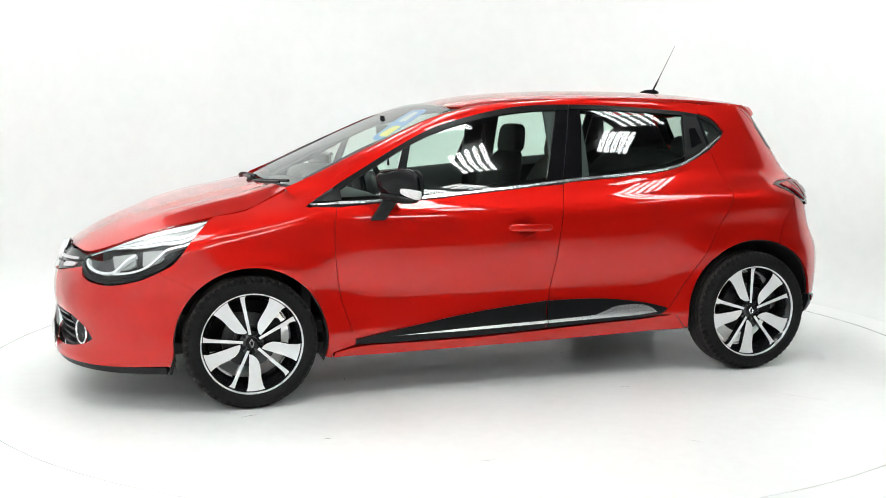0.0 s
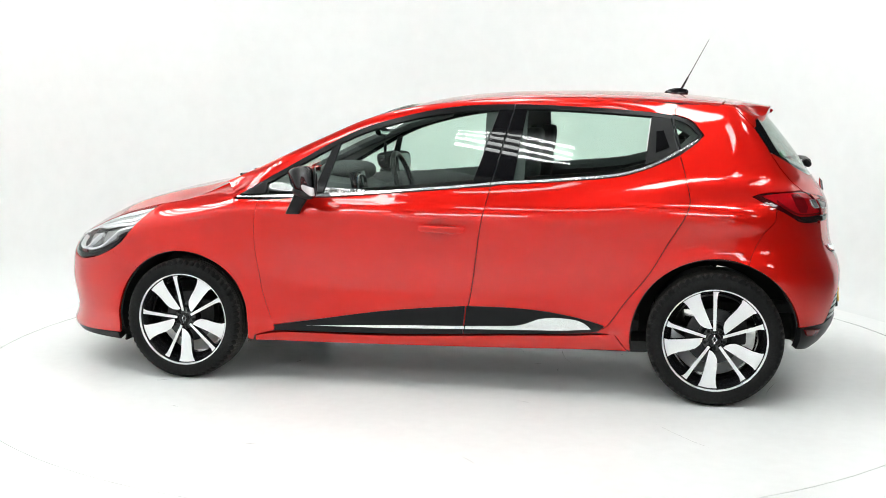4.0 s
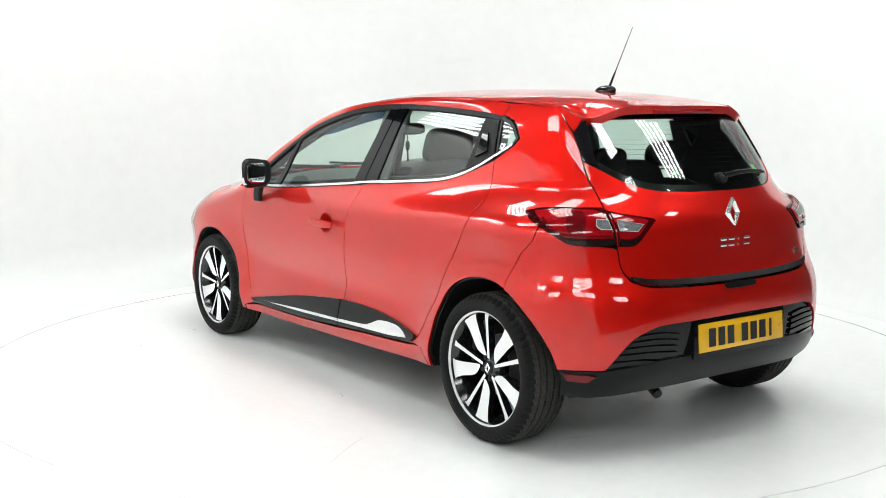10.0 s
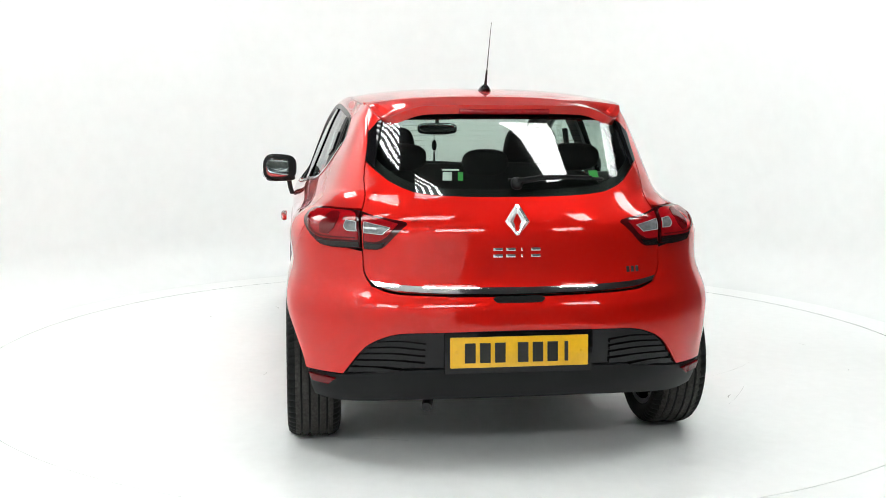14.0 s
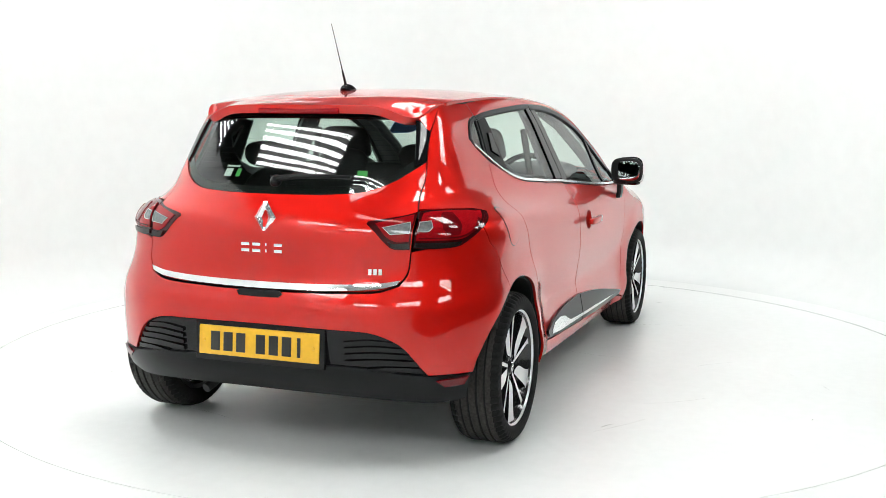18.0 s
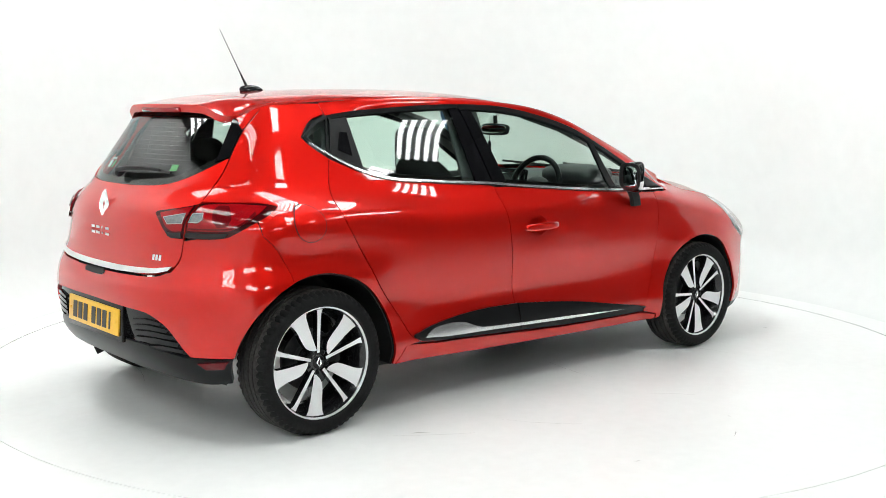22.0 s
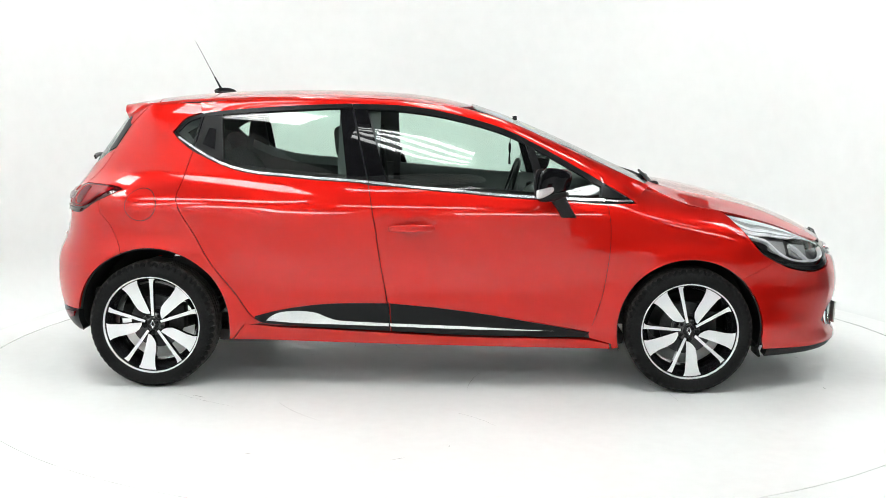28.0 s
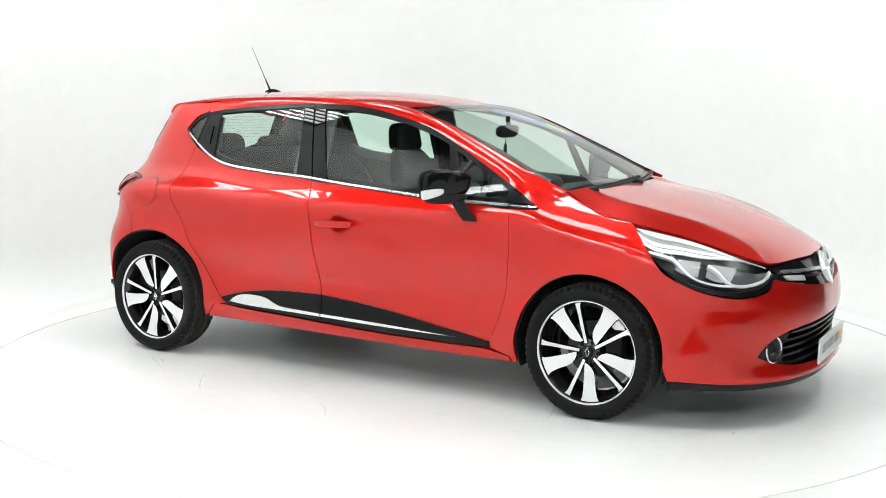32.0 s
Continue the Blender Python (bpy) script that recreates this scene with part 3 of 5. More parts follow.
scr_half = [(0, .998), (.30, .994), (.52, .984), (.646, .974), (.638, 1.05), (.626, 1.118), (.606, 1.206), (.574, 1.300), (.538, 1.352), (.40, 1.366), (.20, 1.377), (0, 1.380)]
windscreen = part("windscreen", patch("windscreen", scr_half + [(-y, z) for y, z in scr_half[-2:0:-1]], screen, SCREEN_GLASS, step=.05, out=(0, 0, .8), flange=.005, offset=-.004), car, "clear windscreen")
band = [(0, 1.360), (.20, 1.357), (.40, 1.346), (.515, 1.332), (.530, 1.350), (.40, 1.364), (.20, 1.375), (0, 1.378)]
part("screen_border", patch("screen_border", band + [(-y, z) for y, z in band[-2:0:-1]], screen, SATIN_BLACK, step=.03, out=(0, 0, .8), flange=.003, offset=-.010), windscreen, "black windscreen border")
low = [(0, 1.012), (.30, 1.010), (.52, 1.000), (.600, .992), (.618, .978), (.52, .986), (.30, .996), (0, 1.0)]
part("screen_border", patch("screen_border", low + [(-y, z) for y, z in low[-2:0:-1]], screen, SATIN_BLACK, step=.03, out=(0, 0, .8), flange=.003, offset=-.010), windscreen, "black windscreen border")
cowl = [(1.03, 0), (1.02, .35), (.985, .58), (1.085, .600), (1.125, .478), (1.172, .25), (1.188, 0)]
part("scuttle_panel", patch("scuttle_panel", cowl + [(x, -y) for x, y in cowl[-2:0:-1]], lambda x, y: (x, y, .962 - .30 * (np.asarray(x) - 1.1) * 0 - .06 * np.asarray(y) ** 2), PLASTIC, step=.05, out=(1.1, 0, 0), flange=.03), car, "black scuttle panel below the windscreen")

# tail: tailgate, window, spoiler, bumper
gate_line = [(-2.008, .832), (-1.990, .900), (-1.945, .950), (-1.904, .976), (-1.850, 1.016), (-1.798, 1.080), (-1.770, 1.148)]
glass_low = [(-1.790, 1.143), (-1.878, 1.111), (-1.970, 1.075), (-2.100, 1.042), (-2.300, 1.030), (UR, 1.028)]
gate = part("tailgate", patch("tailgate", whole([(UR, .676), (-2.30, .680), (-2.13, .688), (-2.056, .712), (-2.021, .757)] + gate_line + glass_low, UR), flank, PAINT, step=.03, gap=.0006), car)
part("rear_window", patch("rear_window", whole(glass_low[::-1] + [(-1.768, 1.156), (-1.752, 1.205), (-1.735, 1.262), (-1.80, 1.312), (-2.0, 1.322), (UR, 1.326)], UR), flank, REAR_GLASS, step=.035, flange=.005, offset=-.004), gate, "tinted rear window")
part("window_header", patch("window_header", whole([(UR, 1.322), (-2.0, 1.318), (-1.83, 1.310), (-1.80, 1.345), (-2.0, 1.362), (UR, 1.366)], UR), flank, GLOSS_BLACK, step=.03, flange=.01, offset=-.006), gate, "black header above the rear window")
for k in (1, -1):
    def both(pts):
        return pts if k == 1 else [(2 * UR - u, z) for u, z in pts]
    part("window_wing", patch("window_wing", both([(-1.768, 1.150), (-1.748, 1.203), (-1.711, 1.260), (-1.775, 1.300), (-1.815, 1.310), (-1.850, 1.130)]), flank, GLOSS_BLACK, step=.025, flange=.005, offset=.003), gate, "gloss black rear window wing")
    part("joint_backing", patch("joint_backing", both([(-1.690, 1.255), (-1.735, 1.130), (-1.81, 1.120), (-1.81, 1.315), (-1.73, 1.300)]), flank, SHELL, step=.03, flange=.004, offset=-.016), gate, "dark joint backing")
    part("spoiler_cheek", patch("spoiler_cheek", both([(-1.545, 1.350), (-1.62, 1.320), (-1.71, 1.266), (-1.738, 1.268), (-1.775, 1.304), (-1.83, 1.314), (-1.83, 1.352), (-1.70, 1.372), (-1.56, 1.372)]), flank, PAINT, step=.025, flange=.01, offset=.001), gate, "red side of the spoiler")
part("window_border", patch("window_border", whole([(u, z + .001) for u, z in glass_low[::-1]] + [(-1.83, 1.168), (-1.90, 1.140), (-1.985, 1.108), (-2.11, 1.076), (-2.3, 1.064), (UR, 1.062)], UR), flank, SATIN_BLACK, step=.03, flange=.003, offset=-.012), gate, "black rear window border")
strip = [(UR, .700), (-2.30, .703), (-2.13, .711), (-2.046, .724), (-2.062, .706), (-2.13, .690), (-2.30, .680), (UR, .676)]
part("chrome_strip", patch("chrome_strip", whole(strip, UR), flank, CHROME, step=.012, flange=.012, offset=.008, gap=0, dome=.006), gate, "chrome strip across the tailgate")
# the catch recess is not cut: its shade is a flat black patch
part("recess_shade", patch("recess_shade", whole([(UR, .670), (-2.475, .670), (-2.462, .660), (-2.475, .648), (UR, .646)], UR), flank, SATIN_BLACK, step=.015, flange=.004, offset=.004, gap=0), gate, "flat black patch standing in for the shaded catch recess")
sp_half = [(-1.340, 0), (-1.338, .20), (-1.330, .40), (-1.312, .530), (-1.37, .522), (-1.43, .506), (-1.485, .470), (-1.520, .42), (-1.552, .30), (-1.570, .15), (-1.575, 0)]
spoiler = part("spoiler", patch("spoiler", sp_half + [(x, -y) for x, y in sp_half[-2:0:-1]], lambda x, y: (x, y, ROOF(x) - CROWN * (np.abs(y) / .56) ** 2.6 + .006 * smooth(-1.45, -1.60, x) - .050 * smooth(.28, .54, np.abs(y)) * smooth(-1.36, -1.52, x)), PAINT, step=.03, out=(-1.45, 0, 0), flange=.034, back=True), gate, "red roof spoiler")
part("brake_light", rounded_box("brake_light", (.022, .36, .020), RED_LENS, .006, 2), gate, "high-level brake light", pose(-1.561, 0, 1.345, 0, -28, 0))
part("rear_bumper", patch("rear_bumper", whole([(UR, .668), (-2.30, .672), (-2.125, .680), (-2.050, .704), (-2.018, .752), (-2.006, .828), (-1.964, .836), (-1.832, .853), (-1.705, .893), (-1.660, .909)] + TAIL_SEAM[3:] + ux(*arc(-AXLE, REAR_R, 111, 168, 10)) + ux((-1.671, .372)) + [(-1.950, .372), (-1.994, .440), (-2.034, .489), (-2.082, .518), (-2.140, .536), (-2.253, .541), (UR, .545)], UR), flank, PAINT, step=.03, gap=.0008), car, "red rear bumper")
low_bumper = part("rear_bumper_insert", patch("rear_bumper_insert", whole([(UR, .541), (-2.253, .538), (-2.140, .533), (-2.082, .515), (-2.034, .486), (-1.994, .437), (-1.952, .369), (-1.92, .310), (-2.0, .262), (UR, .255)], UR), flank, GLOSS_BLACK, step=.03, offset=-.014, flange=.02), car, "black lower insert of the rear bumper")
part("lower_apron", patch("lower_apron", whole([(UR, .398), (-2.20, .398), (-2.05, .380), (-1.950, .368)] + ux((-1.673, .368), (-1.676, .315), (-1.661, .262)) + [(-1.95, .248), (-2.20, .262), (UR, .268)], UR), flank, SATIN_BLACK, step=.03, offset=-.004, flange=.03, dome=.012), low_bumper, "black lower apron")
for k in (1, -1):
    for z0, z1, u0, u1 in ((.500, .488, -2.055, -2.225), (.476, .462, -2.025, -2.225), (.452, .436, -2.005, -2.225), (.426, .408, -1.985, -2.225), (.398, .384, -1.97, -2.15)):
        pts = [(u0, z0), ((u0 + u1) / 2, z0 + .006), (u1, z0 - .004), (u1, z1 - .004), ((u0 + u1) / 2, z1 + .002), (u0 - .012, z1)]
        pts = pts if k == 1 else [(2 * UR - u, z) for u, z in pts]
        part("bumper_rib", patch("bumper_rib", pts, flank, GLOSS_BLACK, step=.02, offset=-.004, flange=.012, gap=0, dome=.003), low_bumper, "gloss black bumper rib")
    pts = [(-1.80, .362), (-1.90, .356), (-1.93, .352), (-1.905, .325), (-1.83, .330)]
    pts = pts if k == 1 else [(2 * UR - u, z) for u, z in pts]
    part("reflector", patch("reflector", pts, flank, DEEP_RED_LENS, step=.02, offset=.0095, flange=.012), low_bumper, "dark red rear reflector")

# tail lamps: outer lamp on the wing, inner lamp on the tailgate
OUTER = [(-1.505, .959), (-1.560, .970), (-1.615, .974), (-1.80, .976), (-1.898, .973), (-1.939, .948), (-1.984, .900), (-2.002, .840), (-1.949, .836), (-1.872, .837), (-1.809, .844), (-1.765, .862), (-1.693, .892), (-1.590, .928)]
OUTER_RED = [(-1.578, .958), (-1.700, .966), (-1.83, .967), (-1.895, .962), (-1.930, .944), (-1.976, .898), (-1.986, .869), (-1.934, .868), (-1.810, .870), (-1.750, .887), (-1.680, .918)]
INNER = [(-1.907, .973), (-1.990, .960), (-2.062, .951), (-2.138, .940), (-2.150, .930), (-2.112, .872), (-2.085, .843), (-2.066, .835), (-2.010, .834), (-1.993, .898), (-1.948, .947)]
INNER_RED = [(-1.945, .958), (-2.001, .950), (-2.075, .938), (-2.115, .930), (-2.094, .886), (-2.060, .865), (-2.014, .866), (-1.998, .905), (-1.958, .947)]
def pane(pts, mat, lamp, label, offset, inset=.004):
    """A clear window in a tail lamp: a pale frame and a glass in it."""
    inner_pts = [tuple(q) for q in shrink(np.array(pts), inset)]
    part("lens_frame", patch("lens_frame", pts, flank, LAMP_SILVER, step=.012, offset=offset + .0015, flange=.004, gap=0, holes=(inner_pts,)), lamp, "pale lens frame")
    part("clear_lens", patch("clear_lens", inner_pts, flank, mat, step=.015, offset=offset, flange=.003, gap=0), lamp, label)


for k in (1, -1):
    def tail(pts):
        return pts if k == 1 else [(2 * UR - u, z) for u, z in pts]
    lamp = part("tail_lamp", patch("tail_lamp", tail(OUTER), flank, DARK_RED_LENS, step=.02, offset=.002, flange=.03, dome=.004), car, "red outer tail lamp with a dark rim")
    part("red_lens", patch("red_lens", tail(OUTER_RED), flank, RED_LENS, step=.02, offset=.008, flange=.004, gap=0, dome=.003), lamp, "bright red lens")
    part("bulb_window", patch("bulb_window", tail([(-1.772, .958), (-1.822, .958), (-1.856, .940), (-1.868, .905), (-1.850, .884), (-1.806, .886), (-1.778, .915)]), flank, DEEP_RED_LENS, step=.015, offset=.0125, flange=.003, gap=0), lamp, "deep red inner lens")
    part("light_bar", patch("light_bar", tail([(-1.660, .938), (-1.735, .900), (-1.815, .880), (-1.975, .879), (-1.976, .874), (-1.812, .875), (-1.732, .893), (-1.655, .931)]), flank, DEEP_RED_LENS, step=.012, offset=.0125, flange=.003, gap=0), lamp, "deep red light bar")
    part("dark_band", patch("dark_band", tail([(-1.800, .862), (-1.88, .860), (-1.990, .862), (-1.997, .845), (-1.949, .841), (-1.872, .842), (-1.822, .847)]), flank, SMOKE, step=.015, offset=.0105, flange=.005, gap=0), lamp, "black lower band")
    pane(tail([(-1.900, .934), (-1.950, .931), (-1.976, .899), (-1.932, .899), (-1.908, .912)]), CLEAR_GREY, lamp, "grey indicator lens", .0130, .0025)
    lamp = part("tail_lamp", patch("tail_lamp", tail(INNER), flank, DARK_RED_LENS, step=.02, offset=.002, flange=.03, dome=.004), gate, "red inner tail lamp with a dark rim")
    part("red_lens", patch("red_lens", tail(INNER_RED), flank, RED_LENS, step=.015, offset=.008, flange=.004, gap=0, dome=.003), lamp, "bright red lens")
    part("dark_band", patch("dark_band", tail([(-2.016, .860), (-2.066, .858), (-2.090, .866), (-2.080, .846), (-2.062, .840), (-2.014, .840)]), flank, SMOKE, step=.015, offset=.0105, flange=.005, gap=0), lamp, "black lower band")
    pane(tail([(-1.982, .932), (-2.096, .915), (-2.077, .890), (-2.006, .894)]), CLEAR_GREY, lamp, "pale reversing lens", .0130, .0025)

# number plate at the back
plate = part("number_plate", rounded_box("number_plate", (.52, .114, .008), PLATE_YELLOW, .0035, 2), low_bumper, "yellow number plate", pose(-1.910, 0, .466, 86, 0, -90))
for x in (-.186, -.130, -.074, .012, .068, .124, .176):
    part("plate_character", rounded_box("plate_character", (.040 if x < .15 else .014, .074, .003), INK, .001, 1), plate, "black bar", pose(x, -.002, .0052))
for x in (-.236, .236):
    part("plate_screw", lathe("plate_screw", [(.001, .003), (.006, .003), (.007, 0)], PLATE_YELLOW, 14), plate, "yellow screw cap", pose(x, 0, .004, 90, 0, 0))
part("plate_holder", rounded_box("plate_holder", (.56, .155, .02), GLOSS_BLACK, .006, 2), low_bumper, "black plate holder", pose(-1.896, 0, .462, 86, 0, -90))

# badges on the tailgate, as plain shapes
def badge(outer, inner, depth):
    """A lozenge ring, raised ridge in the middle."""
    verts, faces = [], []
    for w, h, d in ((outer[0], outer[1], 0), ((outer[0] + inner[0]) / 2, (outer[1] + inner[1]) / 2, depth), (inner[0], inner[1], 0)):
        verts += [(w, 0, d), (w * .16, h, d), (-w * .16, h, d), (-w, 0, d), (-w * .16, -h, d), (w * .16, -h, d)]
    for i in range(2):
        for j in range(6):
            faces.append((i * 6 + j, i * 6 + (j + 1) % 6, i * 6 + 6 + (j + 1) % 6, i * 6 + 6 + j))
    return verts, faces


v, f = badge((.046, .062), (.015, .028), .012)
part("badge", mesh_of("badge", v, f, SATIN_CHROME, False), gate, "chrome lozenge badge", pose(-float(TAIL(.940)) - .004, 0, .942, 84, 0, -90))
for x in (.076, .028, -.014, -.066):
    w = .018 if x == -.014 else .036
    part("badge_letter", rounded_box("badge_letter", (w * .35 if x == -.014 else w, .012, .005), CHROME, .002, 2), gate, "chrome bar", pose(-float(TAIL(.825)) - .003, x, .841, 90, 0, -90))
    part("badge_letter", rounded_box("badge_letter", (w * .35 if x == -.014 else w, .012, .005), CHROME, .002, 2), gate, "chrome bar", pose(-float(TAIL(.825)) - .003, x, .817, 90, 0, -90))
for u0 in (-2.158, -2.140, -2.122):
    part("badge_letter", patch("badge_letter", [(2 * UR - u, z) for u, z in ((u0, .743), (u0 + .012, .743), (u0 + .012, .765), (u0, .765))], flank, CHROME, step=.01, offset=.004, flange=.004, gap=0), gate, "small chrome bar")

# rear wiper
wiper = part("rear_wiper", blob("rear_wiper", (.026, .022, .018), SATIN_BLACK, 2.5, 10), gate, "black rear wiper", pose(-1.770, -.01, 1.078, 0, -40, 0))
part("wiper_arm", tube("wiper_arm", [(-1.778, -.01, 1.086), (-1.774, -.10, 1.098), (-1.758, -.20, 1.100), (-1.730, -.31, 1.096)], .013, SATIN_BLACK, 8, .5), gate, "black wiper arm")
part("wiper_blade", tube("wiper_blade", [(-1.758, .02, 1.091), (-1.756, -.10, 1.096), (-1.738, -.24, 1.095), (-1.708, -.36, 1.088)], .006, PLASTIC, 6), gate, "black wiper blade")
# stickers inside the rear window
def sticker(name, y, z, w, h, mat, label):
    u0 = float(u_of_x(-1.70, z))
    uu = np.linspace(UR, -1.8, 400)
    yy = around(uu, np.full(400, z))[1]
    u = float(np.interp(abs(y), yy, uu))
    u = u if y > 0 else 2 * UR - u
    part(name, patch(name, [(u - w / 2, z - h / 2), (u + w / 2, z - h / 2), (u + w / 2, z + h / 2), (u - w / 2, z + h / 2)], flank, mat, step=.03, offset=-.012, flange=.001, gap=0), gate, label)


sticker("sticker", .245, 1.108, .045, .030, WHITE_FILM, "small white window sticker")
sticker("sticker", .195, 1.108, .026, .030, GREEN_FILM, "small green window sticker")
sticker("sticker", .230, 1.132, .085, .006, WHITE_FILM, "thin white window sticker")
sticker("sticker", -.335, 1.112, .050, .026, GREEN_FILM, "small green window sticker")

# heater lines printed inside the rear window
for i in range(10):
    z = 1.125 + .019 * i
    us = np.linspace(-1.86, 2 * UR + 1.86, 25)
    p = np.stack(flank(us, np.full(25, z)), 1)
    q = p - normals_on(flank, us, np.full(25, z), (0, 0, .6)) * .012
    part("heater_line", tube("heater_line", [tuple(k) for k in q], .0005, DARK_METAL, 4), gate, "thin heater line")

# aerial
aerial = part("aerial", blob("aerial", (.060, .026, .026), GLOSS_BLACK, 2.2, 14, shape=lambda x, y, z: (x - .02 * max(z, 0) / .03, y * (1 - .5 * max(z, 0) / .03), z)), car, "black roof aerial", pose(-1.102, 0, 1.432, 0, -3, 0))
part("mast", tube("mast", [(-.025, 0, .02), (-.055, 0, .085)], .0065, SATIN_BLACK, 8, .6), aerial, "black mast foot")
part("mast", tube("mast", [(-.055, 0, .085), (-.145, 0, .282)], .0024, DARK_METAL, 6, .5), aerial, "thin mast")

# nose: bumper, grilles, lamps
GRILLE = [(UF, .247), (2.42, .252), (2.26, .263), (2.13, .290), (2.068, .319), (2.112, .376), (2.20, .418), (2.41, .435), (UF, .437)]
bumper = part("front_bumper", patch("front_bumper", whole([(UF, .208), (2.38, .208), (2.17, .207), (1.95, .205), (1.83, .207)] + ux((1.652, .214), (1.641, .262)) + ux(*arc(AXLE, WHEEL_R, 3, 47, 8)) + NOSE_SEAM[::-1] + [(1.81, .598), (1.93, .573), (2.02, .575), (2.105, .598), (2.145, .640), (2.257, .618), (2.44, .590), (UF, .572)], UF), flank, PAINT, step=.03, gap=.0001, holes=(whole(GRILLE, UF),)), car, "red front bumper")
part("grille_backing", patch("grille_backing", whole([(u, z) for u, z in GRILLE], UF), flank, SHELL, step=.04, offset=-.050, flange=0, gap=-.012), bumper, "dark grille backing")
for z0, u0 in ((.415, 2.24), (.383, 2.19), (.350, 2.185), (.316, 2.185), (.283, 2.20)):
    part("grille_slat", patch("grille_slat", whole([(UF, z0), (2.4, z0 - .001), (u0, z0 - .004), (u0, z0 - .014), (2.4, z0 - .013), (UF, z0 - .012)], UF), flank, SATIN_BLACK, step=.03, offset=-.006, flange=.03, gap=0, dome=.003), bumper, "black grille slat")
for k in (1, -1):
    def nose(pts):
        return pts if k == 1 else [(2 * UF - u, z) for u, z in pts]
    part("fog_lamp_surround", patch("fog_lamp_surround", nose([(2.070, .319), (2.112, .374), (2.20, .416), (2.225, .40), (2.205, .34), (2.215, .270), (2.13, .292)]), flank, PLASTIC, step=.025, offset=-.008, flange=.03, gap=.001), bumper, "black fog lamp surround")
    x, y, z = (float(q) for q in flank(2.150, .343))
    y *= k
    n = normals_on(flank, np.array([2.150]), np.array([.343]), (0, 0, .6))[0]
    m = pose(x - .010, y - .008 * k, z, 0, 0, k * math.degrees(math.atan2(n[1], n[0])) - 90)
    ring_rows = [[((.044 + .008 * math.cos(b)) * math.cos(a), .010 * math.sin(b) + .004, (.055 + .008 * math.cos(b)) * math.sin(a)) for b in np.linspace(0, 2 * math.pi, 9)[:-1]] for a in np.linspace(0, 2 * math.pi, 41)[:-1]]
    fog = part("fog_lamp", grid_mesh("fog_lamp", ring_rows, CHROME, closed_u=True, closed_v=True), bumper, "chrome fog lamp ring", m)
    part("fog_lens", lathe("fog_lens", [(.001, .004), (.020, .003), (.036, -.002), (.042, -.012)], SMOKE, 32), fog, "dark fog lamp lens", pose(0, 0, 0) @ Matrix.Diagonal((1, 1, 1.25, 1)))
lip = whole([(UF, .206), (2.38, .206), (2.17, .205), (1.95, .203), (1.83, .204)] + ux((1.672, .206), (1.665, .168)) + [(1.95, .168), (2.17, .172), (UF, .176)], UF)
part("lip", patch("lip", lip, flank, PLASTIC, step=.03, offset=-.004, flange=.04), bumper, "black lower lip")
plate = part("number_plate", rounded_box("number_plate", (.52, .112, .010), PLATE_WHITE, .0035, 2), bumper, "white showroom plate", pose(2.158, 0, .292, 92, 0, 90))
for x, w, mat in ((-.16, .10, GREY_INK), (-.03, .11, GREY_INK), (.10, .08, GREY_INK), (.20, .04, YELLOW_FILM)):
    part("plate_print", rounded_box("plate_print", (w, .040, .003), mat, .001, 1), plate, "printed bar", pose(x, .004, .006))
# upper grille with lozenge badge
UPPER = [(UF, .560), (2.50, .584), (2.44, .596), (2.257, .622), (2.150, .648), (2.185, .660), (2.150, .690), (2.32, .700), (2.50, .694), (UF, .694)]
upper = part("upper_grille", patch("upper_grille", whole(UPPER, UF), flank, GLOSS_BLACK, step=.025, offset=-.010, flange=.02), car, "gloss black upper grille")
for k in (1, -1):
    def nose(pts):
        return pts if k == 1 else [(2 * UF - u, z) for u, z in pts]
    part("chrome_bar", patch("chrome_bar", nose([(2.200, .672), (2.35, .664), (2.585, .652), (2.585, .638), (2.35, .652), (2.205, .662)]), flank, SATIN_CHROME, step=.015, offset=.003, flange=.012, gap=0, dome=.003), upper, "chrome grille bar")
    part("day_lamp", patch("day_lamp", nose([(2.215, .652), (2.36, .640), (2.36, .618), (2.24, .634)]), flank, WHITE_LENS, step=.015, offset=-.002, flange=.010, gap=0), upper, "clear day running lamp")
    part("grille_slat", patch("grille_slat", nose([(2.37, .640), (2.58, .626), (2.58, .618), (2.37, .632)]), flank, SATIN_BLACK, step=.015, offset=.002, flange=.010, gap=0), upper, "black grille slat")
v, f = badge((.066, .090), (.029, .050), .020)
part("badge", mesh_of("badge", v, f, SATIN_CHROME, False), upper, "large chrome lozenge badge", pose(2.112, 0, .630, 70, 0, 90))
part("badge_backing", rounded_box("badge_backing", (.125, .165, .012), GLOSS_BLACK, .005, 2, shape=lambda x, y, z: (x * (1 - abs(y) * 3.2), y, z)), upper, "black badge backing", pose(2.098, 0, .628, 70, 0, 90))

